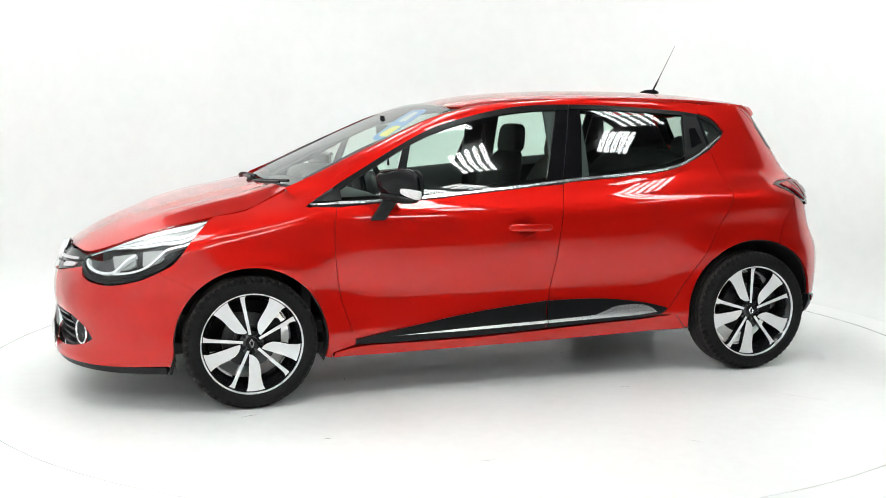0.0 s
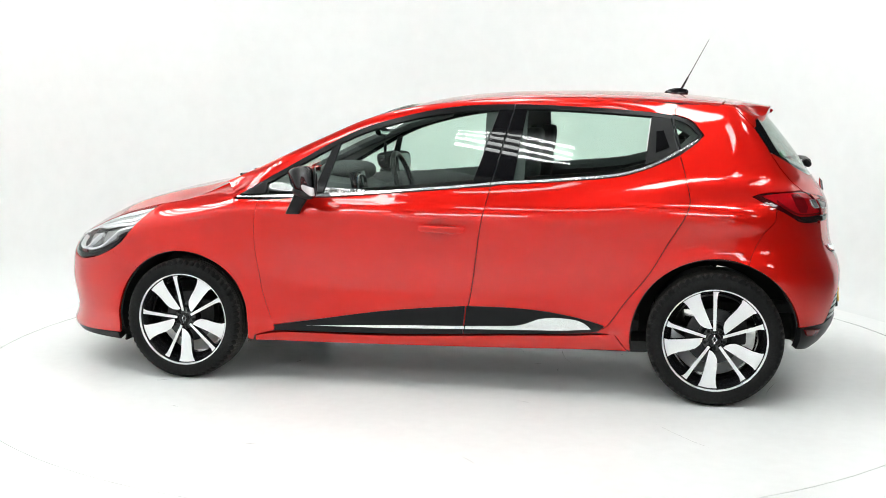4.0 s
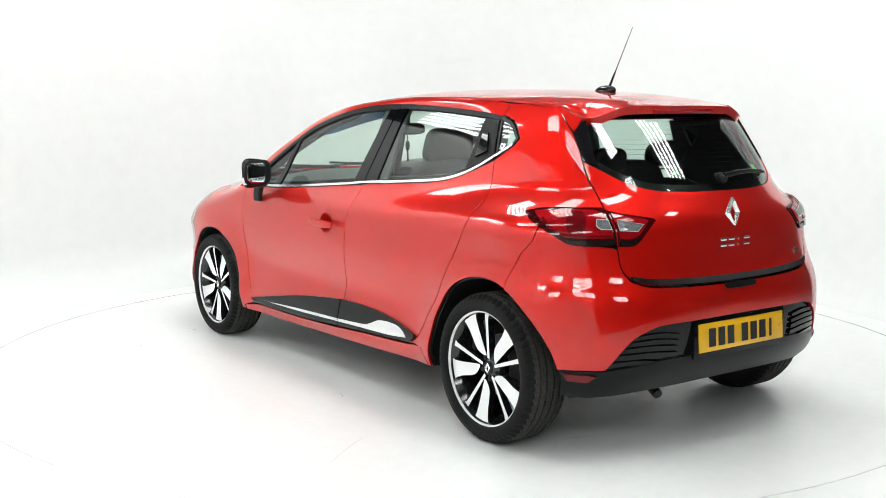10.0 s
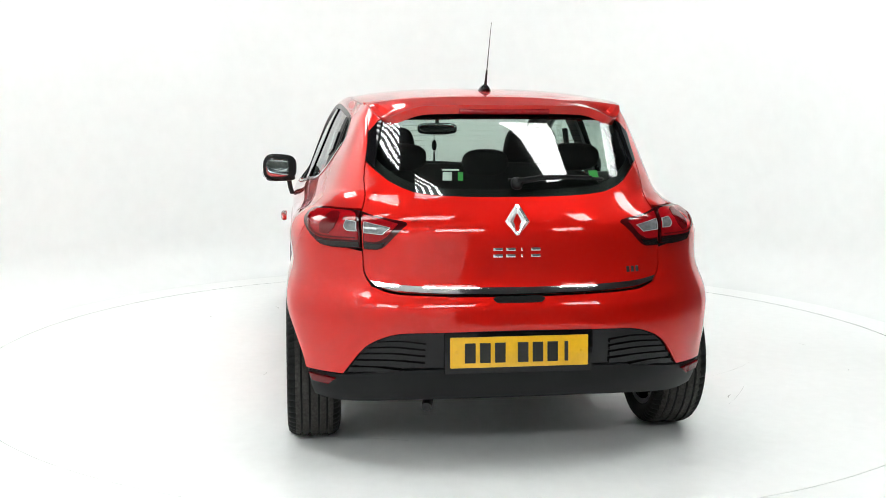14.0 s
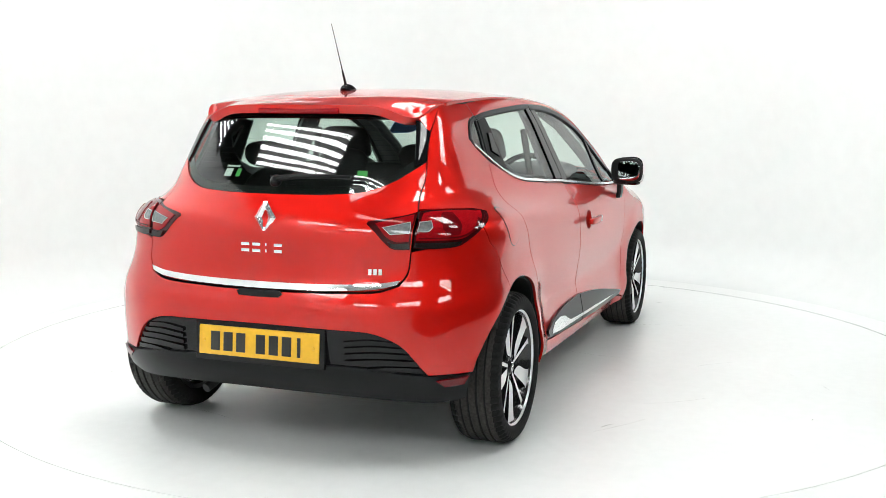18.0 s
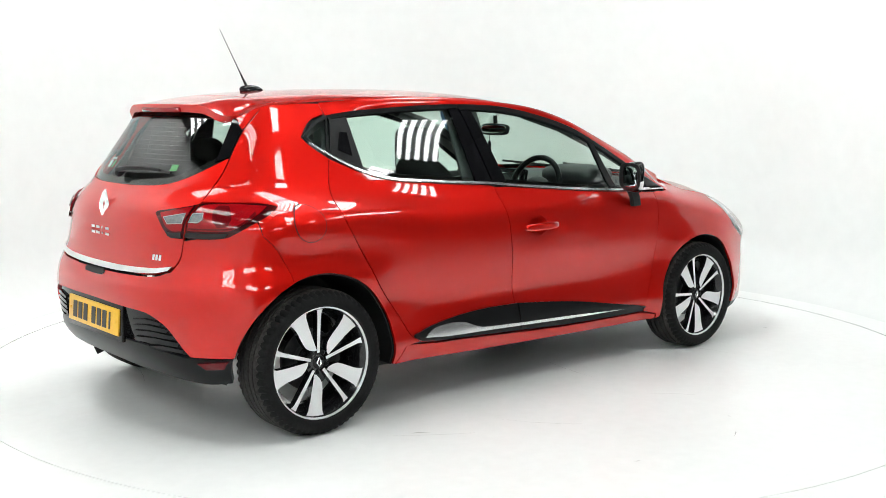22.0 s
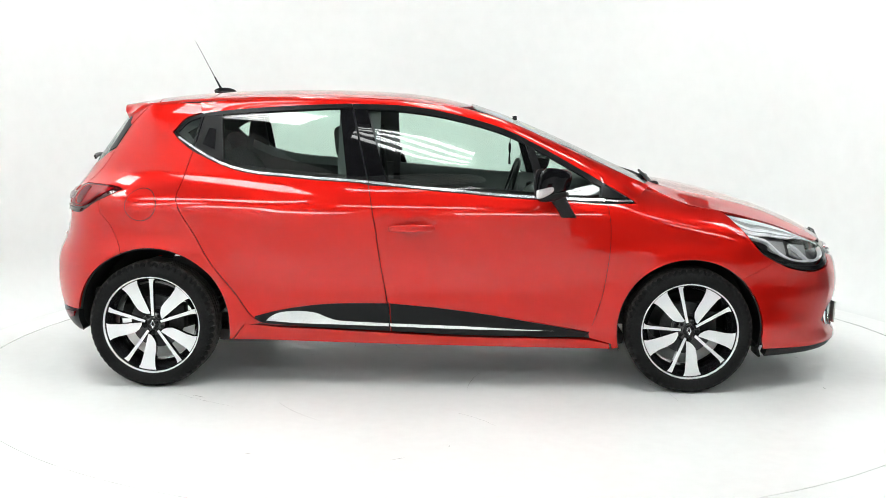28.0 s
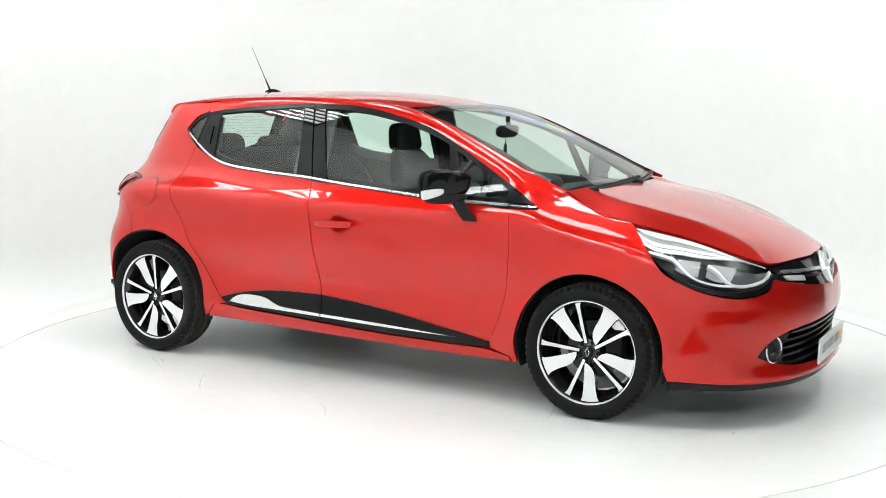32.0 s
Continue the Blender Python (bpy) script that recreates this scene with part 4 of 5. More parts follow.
# headlamps
HEAD = [(1.477, .861), (1.700, .828), (1.892, .780), (2.035, .726), (2.150, .688), (2.180, .655), (2.108, .605), (2.02, .581), (1.93, .578), (1.815, .600), (1.722, .640), (1.628, .735)]
for k in (1, -1):
    def nose(pts):
        return pts if k == 1 else [(2 * UF - u, z) for u, z in pts]
    lamp = part("headlamp", patch("headlamp", nose(HEAD), flank, CLEAR, step=.025, offset=.001, flange=.008, dome=.004), car, "clear headlamp with dark bezel and chrome reflectors")
    def deep(u, z):
        """The lamp's inside, a hollow behind the lens."""
        x, y, zz = flank(u, z)
        w = np.minimum(np.abs(np.asarray(u) - 2 * UF * (np.asarray(u) > UF)), 9)
        n = normals_on(flank, np.asarray(u, float), np.asarray(z, float), (0, 0, .6))
        d = .055 * smooth(1.50, 1.75, w) * smooth(2.19, 2.10, w) + .008
        return x - n[:, 0] * d, y - n[:, 1] * d, zz - n[:, 2] * d
    part("bowl", patch("bowl", nose(HEAD), deep, GREY_LAMP, step=.025, flange=0, gap=.004), lamp, "dark grey lamp bowl")
    part("bezel", patch("bezel", nose([(1.632, .728), (1.70, .662), (1.80, .622), (1.93, .602), (2.03, .604), (2.10, .626), (2.16, .664), (2.176, .656), (2.108, .608), (2.02, .584), (1.93, .581), (1.815, .603), (1.725, .643)]), flank, SATIN_BLACK, step=.02, offset=-.004, flange=.02, gap=0), lamp, "black lower bezel")
    top_edge, low_edge = Spline((1.500, .852), (1.70, .822), (1.888, .775), (2.03, .724), (2.14, .688)), Spline((1.500, .840), (1.560, .800), (1.612, .776), (1.751, .758), (1.851, .742), (1.949, .735), (2.045, .714), (2.14, .682))
    for n_strip, (k0, k1, u0, u1, off) in enumerate(((.0, .30, 1.500, 2.13, -.006), (.31, .54, 1.505, 2.06, -.009), (.55, .78, 1.51, 2.03, -.007), (.79, 1.04, 1.515, 1.99, -.010))):
        us = np.linspace(u0, u1, 9)
        lane = [(u, float(top_edge(u) * (1 - k0) + low_edge(u) * k0)) for u in us] + [(u, float(top_edge(u) * (1 - k1) + low_edge(u) * k1)) for u in us[::-1]]
        part("reflector", patch("reflector", nose(lane), flank, REFLECTOR if n_strip != 1 else LAMP_SILVER, step=.015, offset=off, flange=.006, gap=.0003, dome=-.003), lamp, "bright reflector strip")
    for line, w in (([(2.150, .676), (2.125, .655), (2.082, .639), (2.003, .627), (1.955, .633), (1.930, .655), (1.905, .690), (1.870, .712)], .0055), ([(1.951, .628), (1.880, .632), (1.823, .646), (1.785, .668), (1.755, .700), (1.715, .738), (1.599, .764)], .0055)):
        p = curve2(line, .012, closed=False)
        nrm = np.gradient(p, axis=0)[:, ::-1] * np.array([-1, 1])
        nrm /= np.linalg.norm(nrm, axis=1)[:, None]
        part("chrome_line", patch("chrome_line", nose([tuple(q) for q in np.r_[p + nrm * w, (p - nrm * w)[::-1]]]), flank, REFLECTOR, step=.012, offset=-.010, flange=.020, gap=0), lamp, "curved bright line")
    for cup in ([(2.000, .704), (1.880, .722), (1.856, .672), (1.900, .650), (1.955, .648)], [(1.845, .732), (1.744, .742), (1.724, .700), (1.760, .676), (1.820, .668)]):
        part("reflector_cup", patch("reflector_cup", nose(cup), flank, LAMP_SILVER, step=.012, offset=-.020, flange=.014, gap=0, dome=-.014, bowl=.03), lamp, "grey reflector cup")

# door mirrors
RECESS = [(-.018 + .057 * math.cos(2 * math.pi * i / 22), .788 + .048 * math.sin(2 * math.pi * i / 22)) for i in range(22)]
for mirror, side_name in SIDES:
    s = -1 if mirror else 1
    m = Matrix.Translation((.635, s * .905, 1.003))
    def shell_form(x, y, z):
        front = float(smooth(-.066, .074, x))
        return x - .32 * y * s + .010 * z / .07, y * (1 - .58 * front) - s * .030 * front, z * (1 - .28 * front) * (1 + .10 * y * s / .1) + .010 * front
    mir = part("door_mirror", blob("door_mirror", (.068, .102, .080), GLOSS_BLACK, 3.4, 24, shape=shell_form), car, "gloss black door mirror with white indicator", m)
    part("mirror_bezel", blob("mirror_bezel", (.008, .094, .070), PLASTIC, 3.4, 16, shape=lambda x, y, z: (x - .32 * y * s, y, z)), mir, "matt black mirror bezel", pose(-.064, 0, .003))
    part("mirror_glass", blob("mirror_glass", (.004, .078, .055), MIRROR, 3.4, 14, shape=lambda x, y, z: (x - .36 * y * s, y, z)), mir, "mirror glass", pose(-.070, 0, .003))
    part("lower_shell", blob("lower_shell", (.060, .090, .018), PLASTIC, 3.0, 16, shape=lambda x, y, z: (x - .32 * y * s, y * (1 - .5 * float(smooth(-.06, .07, x))) - s * .025 * float(smooth(-.06, .07, x)), z + .25 * max(x, 0))), mir, "black lower mirror shell", pose(-.002, -s * .004, -.062))
    def lens_form(x, y, z):
        x, z = x - .016, z - .036
        out = .102 * max(.04, 1 - abs(x / .068) ** 3.4 - abs(z / .080) ** 3.4) ** (1 / 3.4)
        return shell_form(x, s * (out + .002 + y * s), z)
    part("indicator", blob("indicator", (.050, .005, .021), WHITE_LENS, 2.8, 16, shape=lens_form), mir, "white indicator lens")
    arm = [[(cx + w * a, s * (cy + b), cz) for a, b in ((.030, .013), (-.027, .013), (-.035, 0), (-.027, -.013), (.030, -.013), (.037, 0))] for cx, cy, cz, w in ((.634, .860, .958, 1.5), (.660, .852, .925, 1.1), (.688, .846, .882, 1.0), (.710, .834, .843, 1.0))]
    part("arm", grid_mesh("arm", arm, PLASTIC, closed_v=True, caps=True), mir, "dark grey mirror arm", m.inverted())

# windscreen wipers
for pts in (((1.180, .06, .980), (1.158, .25, .990), (1.106, .48, 1.002)), ((1.158, -.46, .974), (1.170, -.25, .986), (1.178, .02, 1.000))):
    arm = part("wiper", tube("wiper", pts, .009, SATIN_BLACK, 8, .6), car, "black windscreen wiper")
    q = [Vector(p) + Vector((-.012, 0, .006)) for p in pts]
    part("wiper_blade", tube("wiper_blade", [q[0].lerp(q[1], .3), q[1], q[2], q[2] + (q[2] - q[1]) * .35], .007, PLASTIC, 6), arm, "wiper blade")
    part("wiper_hub", blob("wiper_hub", (.030, .022, .020), SATIN_BLACK, 2.4, 10), arm, "wiper hub", Matrix.Translation(pts[0]))

# wheels: turned tyre and rim, five broad blades and five thin spokes
def tyre_mesh():
    prof = [(.226, -.085), (.236, -.098), (.262, -.106), (.284, -.101), (.296, -.090), (.3025, -.074)]
    tread = []
    for c in (-.050, -.018, .018, .050):
        tread += [(.3055, c - .012), (.3055, c - .0045), (.2985, c - .0040), (.2985, c + .0040), (.3055, c + .0045), (.3055, c + .012)]
    prof += tread + [(.3025, .074), (.296, .090), (.284, .101), (.262, .106), (.244, .101), (.237, .097), (.232, .085)]
    n = 180
    rows = []
    for i in range(n):
        a = 2 * math.pi * i / n
        row = []
        for r, y in prof:
            cut = .011 if (i % 3 == 0 and abs(y) > .055 and .288 < r < .304) else 0
            row.append(((r - cut) * math.cos(a + .35 * y), y, (r - cut) * math.sin(a + .35 * y)))
        rows.append(row)
    me = grid_mesh("tyre", rows, RUBBER, closed_u=True)
    me.materials.append(TREAD)
    for f in me.polygons:
        if math.hypot(f.center.x, f.center.z) > .2995:
            f.material_index = 1
    return me


def plate_mesh(name, poly, front, depth, mats, dish):
    """A flat spoke: polygon in the wheel's plane, bright face, dark sides."""
    n = len(poly)
    y = [front + dish * (math.hypot(*p) - .13) for p in poly]
    verts = [(-p[0], q, p[1]) for p, q in zip(poly, y)] + [(-p[0] * .985, q - depth, p[1] * .985) for p, q in zip(poly, y)]
    faces = [tuple(range(n)), tuple(range(2 * n - 1, n - 1, -1))] + [((i + 1) % n, i, n + i, n + (i + 1) % n) for i in range(n)]
    me = mesh_of(name, verts, faces, mats, False, slots=[0, 1] + [1] * n)
    bm = bmesh.new()
    bm.from_mesh(me)
    bmesh.ops.recalc_face_normals(bm, faces=bm.faces[:])
    bm.to_mesh(me)
    bm.free()
    return me


def polar(r, a):
    return (r * math.cos(radians(a)), r * math.sin(radians(a)))


blade_poly = [(.050, -.016), (.100, -.021), (.160, -.027), (.203, -.034), (.2245, -.045), (.2285, -.015), (.2285, .015), (.2235, .047), (.203, .037), (.170, .031), (.120, .030), (.090, .026), (.070, .014), (.055, -.002)]
thin_poly = [polar(r, a) for r, a in ((.040, -9), (.075, -5.2), (.12, -3.6), (.18, -2.7), (.204, -2.8), (.215, -3.5), (.2225, -5.0), (.2285, -8), (.2285, 3.4), (.222, 2.6), (.18, 2.6), (.12, 3.6), (.075, 5.2), (.040, 9))]
TYRE = tyre_mesh()
BLADE = plate_mesh("blade", blade_poly, .070, .030, (ALLOY, WHEEL_BLACK), .06)
THIN = plate_mesh("spoke", thin_poly, .068, .032, (ALLOY, WHEEL_BLACK), .06)
BARREL = lathe("wheel", [(.234, .086), (.229, .086), (.224, .078), (.214, .060), (.196, .030), (.190, -.06), (.205, -.085), (.226, -.088), (.226, .0)], WHEEL_BLACK, 72)
RING = lathe("rim_edge", [(.2270, .078), (.2276, .085), (.2300, .0905), (.2345, .0915), (.2365, .087), (.2360, .080)], ALLOY, 72)
HUB = lathe("hub", [(.001, .062), (.030, .062), (.034, .058), (.056, .052), (.062, .040), (.064, .0), (.064, -.03)], WHEEL_BLACK, 40)
CAP = lathe("hub_cap", [(.001, .0685), (.022, .068), (.027, .064), (.029, .058)], GLOSS_BLACK, 32)
BOLT = lathe("wheel_bolt", [(.001, .060), (.006, .060), (.009, .057), (.010, .050)], SATIN_BLACK, 12)
DISC = lathe("brake_disc", [(.06, .014), (.075, .010), (.075, -.002), (.128, -.002), (.130, -.008), (.128, -.022), (.07, -.022)], STEEL, 48)
CALIPER = rounded_box("brake_caliper", (.075, .075, .12), DARK_METAL, .012, 2)
lv, lf = badge((.014, .021), (.006, .012), .004)
LOGO = mesh_of("wheel_badge", lv, lf, SATIN_CHROME, False)
for x, mirror, spin in ((AXLE, False, -2), (AXLE, True, 0), (-AXLE, False, -12), (-AXLE, True, -13)):
    s = -1 if mirror else 1
    place = pose(x, s * .752, .300 if x > 0 else .3075, 0, 0, 180 if mirror else 0) @ Matrix.Scale(.985 if x > 0 else 1.008, 4)
    wheel = part("wheel", BARREL, car, "two-tone alloy wheel with broad and thin spokes", place)
    part("tyre", TYRE, wheel, "black low-profile tyre")
    part("rim_edge", RING, wheel, "bright rim edge")
    part("hub", HUB, wheel, "black hub")
    part("hub_cap", CAP, wheel, "black hub cap")
    part("wheel_badge", LOGO, wheel, "small lozenge badge", pose(0, .0688, 0, -90, 0, 0))
    part("brake_disc", DISC, wheel, "steel brake disc", pose(0, -.01, 0))
    part("brake_caliper", CALIPER, wheel, "dark brake caliper", pose(-.105, -.02, .03))
    for i in range(5):
        part("blade", BLADE, wheel, at=pose(0, 0, 0, 0, 59 + 72 * i + spin, 0))
        part("spoke", THIN, wheel, at=pose(0, 0, 0, 0, 31 + 72 * i + spin, 0))
        a = radians(67 + 72 * i + spin)
        part("wheel_bolt", BOLT, wheel, at=pose(-.045 * math.cos(a), .002, .045 * math.sin(a)))

# underside
part("floor_pan", rounded_box("floor_pan", (2.0, 1.42, .06), DARK_METAL, .02, 2), car, "dark underside", pose(0, 0, .235))
part("engine_tray", rounded_box("engine_tray", (.75, 1.0, .06), PLASTIC, .02, 2), car, "black engine undertray", pose(1.55, 0, .225))
part("fuel_tank", rounded_box("fuel_tank", (.55, .9, .10), PLASTIC, .04, 3), car, "black fuel tank", pose(-.75, 0, .22))
part("rear_axle", tube("rear_axle", [(-1.25, -.62, .27), (-1.15, -.3, .26), (-1.15, .3, .26), (-1.25, .62, .27)], .035, DARK_METAL, 10), car, "dark rear axle beam")
part("silencer", blob("silencer", (.11, .30, .075), DARK_METAL, 3, 14), car, "dark silencer box", pose(-1.58, -.12, .30))
part("exhaust_pipe", tube("exhaust_pipe", [(-.6, .12, .25), (-1.35, .20, .27), (-1.65, .30, .275), (-1.77, .33, .225)], .020, DARK_METAL, 12), car, "steel exhaust pipe")
# unseen dark fillers in engine bay and boot, added to stop light leaking through
part("bay_filler", rounded_box("bay_filler", (.84, 1.04, .36), SHELL, .06, 3), car, "unseen dark filler box added in the engine bay", pose(1.50, 0, .56))
part("boot_floor", rounded_box("boot_floor", (.75, 1.15, .05), SHELL, .02, 2), car, "dark boot floor", pose(-1.40, 0, .42))
part("bulkhead", rounded_box("bulkhead", (.05, 1.35, .62), SHELL, .02, 2), car, "dark bulkhead", pose(1.02, 0, .60))
part("cross_member", rounded_box("cross_member", (.10, 1.15, .35), SHELL, .03, 2), car, "dark front cross member", pose(1.86, 0, .45))
for s in (1, -1):
    part("mud_flap", rounded_box("mud_flap", (.012, .13, .07), PLASTIC, .004, 2), car, "black air deflector", pose(1.640, s * .69, .195, 0, -14, 0))

# cabin
part("cabin_floor", rounded_box("cabin_floor", (2.0, 1.36, .06), FABRIC, .02, 2), car, "dark cabin carpet", pose(.05, 0, .33))
dash = part("dashboard", blob("dashboard", (.30, .70, .17), DASH, 3.4, 24, shape=lambda x, y, z: (x - .25 * y * y, y, z + .12 * x)), car, "dark grey dashboard", pose(.86, 0, .80))
part("instrument_cowl", blob("instrument_cowl", (.15, .20, .058), DASH, 2.8, 18), dash, "instrument cowl", pose(-.09, -.36, .182))
part("air_vent", lathe("air_vent", [(.02, .0), (.045, .012), (.055, .0), (.05, -.02)], GLOSS_BLACK, 24), dash, "round air vent", pose(-.28, .60, .06, 0, 0, 90))
tablet = part("console_screen", rounded_box("console_screen", (.03, .24, .24), GLOSS_BLACK, .012, 3), dash, "gloss black centre screen", pose(-.265, 0, .085, 0, 12, 0))
part("screen_trim", tube("screen_trim", [(-.018, -.085, .050), (-.018, -.075, .085), (-.018, 0, .100), (-.018, .075, .085), (-.018, .085, .050)], .004, CHROME, 8), tablet, "chrome screen surround")
wheel_rows = [[((.178 + .016 * math.cos(b)) * math.cos(a), (.178 + .016 * math.cos(b)) * math.sin(a), .016 * math.sin(b)) for b in np.linspace(0, 2 * math.pi, 11)[:-1]] for a in np.linspace(0, 2 * math.pi, 41)[:-1]]
steer = part("steering_wheel", grid_mesh("steering_wheel", wheel_rows, SATIN_BLACK, closed_u=True, closed_v=True), car, "black steering wheel", pose(.430, -.36, .915, 0, -72, 0))
part("wheel_boss", blob("wheel_boss", (.075, .085, .03), DASH, 2.6, 14), steer, "steering wheel boss", pose(0, 0, -.015))
for a in (90, -90, 180):
    part("wheel_spoke", rounded_box("wheel_spoke", (.13, .032, .016), SATIN_CHROME, .006, 2), steer, "bright spoke", pose(.11 * math.cos(radians(a)), .11 * math.sin(radians(a)), -.012, 0, 0, a))
part("column", tube("column", [(.46, -.36, .90), (.72, -.36, .80)], .04, DASH, 12), car, "steering column")


def front_seat(y):
    seat = part("front_seat", blob("front_seat", (.26, .25, .10), FABRIC, 3.4, 20, shape=lambda x, yy, z: (x, yy, z + .10 * x + .25 * yy * yy)), car, "dark fabric front seat", pose(.02, y, .50))
    part("backrest", blob("backrest", (.075, .245, .33), FABRIC, 3.2, 22, shape=lambda x, yy, z: (x - .30 * z + .5 * yy * yy - .03, yy * (1 - .20 * max(z, 0) / .33), z)), seat, "dark fabric backrest", pose(-.29, 0, .29))
    part("headrest", blob("headrest", (.048, .132, .084), FABRIC, 4.2, 20, shape=lambda x, yy, z: (x - .12 * z, yy * (1 - .12 * z / .085), z)), seat, "dark headrest", pose(-.42, 0, .675))
    for d in (.05, -.05):
        part("headrest_post", tube("headrest_post", [(-.41, d, .54), (-.415, d, .63)], .006, STEEL, 8), seat, "steel headrest post")
    return seat


front_seat(.36)
front_seat(-.36)
bench = part("rear_seat", blob("rear_seat", (.24, .62, .11), FABRIC, 3.6, 22), car, "dark fabric rear bench", pose(-.66, 0, .52))
part("backrest", blob("backrest", (.08, .62, .30), FABRIC, 3.6, 24, shape=lambda x, y, z: (x - .42 * z, y * (1 - .10 * max(z, 0) / .3), z)), bench, "dark rear backrest", pose(-.31, 0, .30))
for y in (.38, -.38, 0):
    part("headrest", blob("headrest", (.045, .125 if y else .10, .06), FABRIC, 2.8, 16, shape=lambda x, yy, z: (x - .2 * z, yy, z)), bench, "dark rear headrest", pose(-.47, y, .625 if y else .60))
part("parcel_shelf", rounded_box("parcel_shelf", (.40, 1.02, .025), FABRIC, .01, 2), car, "dark parcel shelf", pose(-1.36, 0, .955))
liner_half = [(.20, 0), (.15, .40), (.05, .50), (-.45, .52), (-1.10, .50), (-1.30, .46), (-1.33, 0)]
part("headliner", patch("headliner", liner_half + [(x, -y) for x, y in liner_half[-2:0:-1]], roof_top, HEADLINER, step=.07, offset=-.035, flange=.012, out=(0, 0, 0)), car, "pale grey headliner")
for s in (1, -1):
    for x0, x1 in ((.86, -.20), (-.24, -1.08)):
        zt = [(x, float(belt_z(x)) - .012) for x in np.linspace(x0, x1, 8)]
        rows = [[(x, s * (float(side(x, z0)) - .034), z0 + .030) for x, z0 in zt], [(x, s * (float(side(x, z0)) - .060), z0 + .026) for x, z0 in zt], [(x, s * (float(side(x, z0)) - .085), z0 - .02) for x, z0 in zt], [(x, s * .70, z0 - .16) for x, z0 in zt], [(x, s * .715, max(.36, .30 + math.sqrt(max(.42 ** 2 - (x + AXLE) ** 2, 0)))) for x, z0 in zt]]
        part("door_card", grid_mesh("door_card", rows, DASH), car, "dark inner door card")
    part("belt_pillar", grid_mesh("belt_pillar", [[(x0, s * (float(side(x0, z)) - .035), z) for z in np.linspace(.95, 1.36, 9)] for x0 in (-.20, -.28, -.40)], DASH, thick=.012), car, "dark inner door pillar")
    part("seat_belt", tube("seat_belt", [(-.30, s * .56, 1.25), (-.29, s * .60, 1.0), (-.25, s * .62, .6)], .016, FABRIC, 6), car, "black seat belt")
    part("rear_pillar_trim", patch("rear_pillar_trim", ux((-.985, 1.06), (-1.005, 1.318), (-1.20, 1.33), (-1.40, 1.325), (-1.47, 1.20), (-1.52, 1.00), (-1.25, .98), (-1.05, 1.02)), flank, DASH, step=.04, offset=-.045, flange=.01, mirror=s < 0, holes=(ux((-1.115, 1.195), (-1.090, 1.290), (-1.165, 1.245)),)), car, "dark rear pillar trim")
    shift = (lambda pts: pts) if s > 0 else (lambda pts: [(2 * UR - u, z) for u, z in pts])
    part("tailgate_trim", patch("tailgate_trim", shift([(-1.50, 1.335), (-1.62, 1.300), (-1.72, 1.240), (-1.76, 1.150), (-1.81, 1.09), (-1.90, 1.05), (-1.90, .96), (-1.60, .98), (-1.46, 1.05), (-1.44, 1.20)]), flank, DASH, step=.05, offset=-.040, flange=.006), car, "dark inner tailgate pillar trim")
    part("screen_pillar_trim", tube("screen_pillar_trim", [(1.00, s * .600, 1.000), (.72, s * .570, 1.135), (.42, s * .545, 1.258), (.18, s * .52, 1.325)], .028, DASH, 8), car, "dark windscreen pillar trim")
inner = part("inner_mirror", blob("inner_mirror", (.016, .115, .034), SATIN_BLACK, 3.4, 16), car, "black interior mirror", pose(.474, 0, 1.230, 0, 10, 0))
part("inner_mirror_glass", blob("inner_mirror_glass", (.003, .105, .027), MIRROR, 3.4, 12), inner, "mirror glass", pose(-.0155, 0, 0))
part("mirror_stalk", tube("mirror_stalk", [(.480, 0, 1.25), (.475, 0, 1.308)], .012, SATIN_BLACK, 8), car, "mirror stalk")
# sticker behind the windscreen
part("sticker", patch("sticker", [(.05, 1.352), (.27, 1.352), (.45, 1.285), (.575, 1.205), (.42, 1.212), (.30, 1.262)], screen, BLUE_FILM, step=.03, offset=-.012, flange=.001, out=(0, 0, .8)), windscreen, "blue sticker with a yellow block")
part("yellow_block", patch("yellow_block", [(.36, 1.272), (.45, 1.272), (.535, 1.222), (.43, 1.226)], screen, YELLOW_FILM, step=.02, offset=-.009, flange=.001, out=(0, 0, .8)), windscreen, "yellow block on the sticker")
part("white_block", patch("white_block", [(.18, 1.338), (.25, 1.340), (.38, 1.295), (.30, 1.290)], screen, WHITE_FILM, step=.02, offset=-.009, flange=.001, out=(0, 0, .8)), windscreen, "white bar on the sticker")
cord = part("tag_cord", tube("tag_cord", [(.455, .02, 1.205), (.452, .02, 1.165), (.450, .02, 1.080)], .0022, SATIN_BLACK, 5), car, "thin cord hung from the mirror")
part("tag", blob("tag", (.008, .014, .030), SATIN_BLACK, 2.4, 10), cord, "small dark pendant", pose(.451, .02, 1.135))
part("tassel", tube("tassel", [(.450, .02, 1.100), (.450, .02, 1.045)], .004, SATIN_BLACK, 6, 1.8), cord, "dark tassel")

# ---- the studio ----
def ring_point(r, a):
    return (r * math.cos(a), r * math.sin(a))


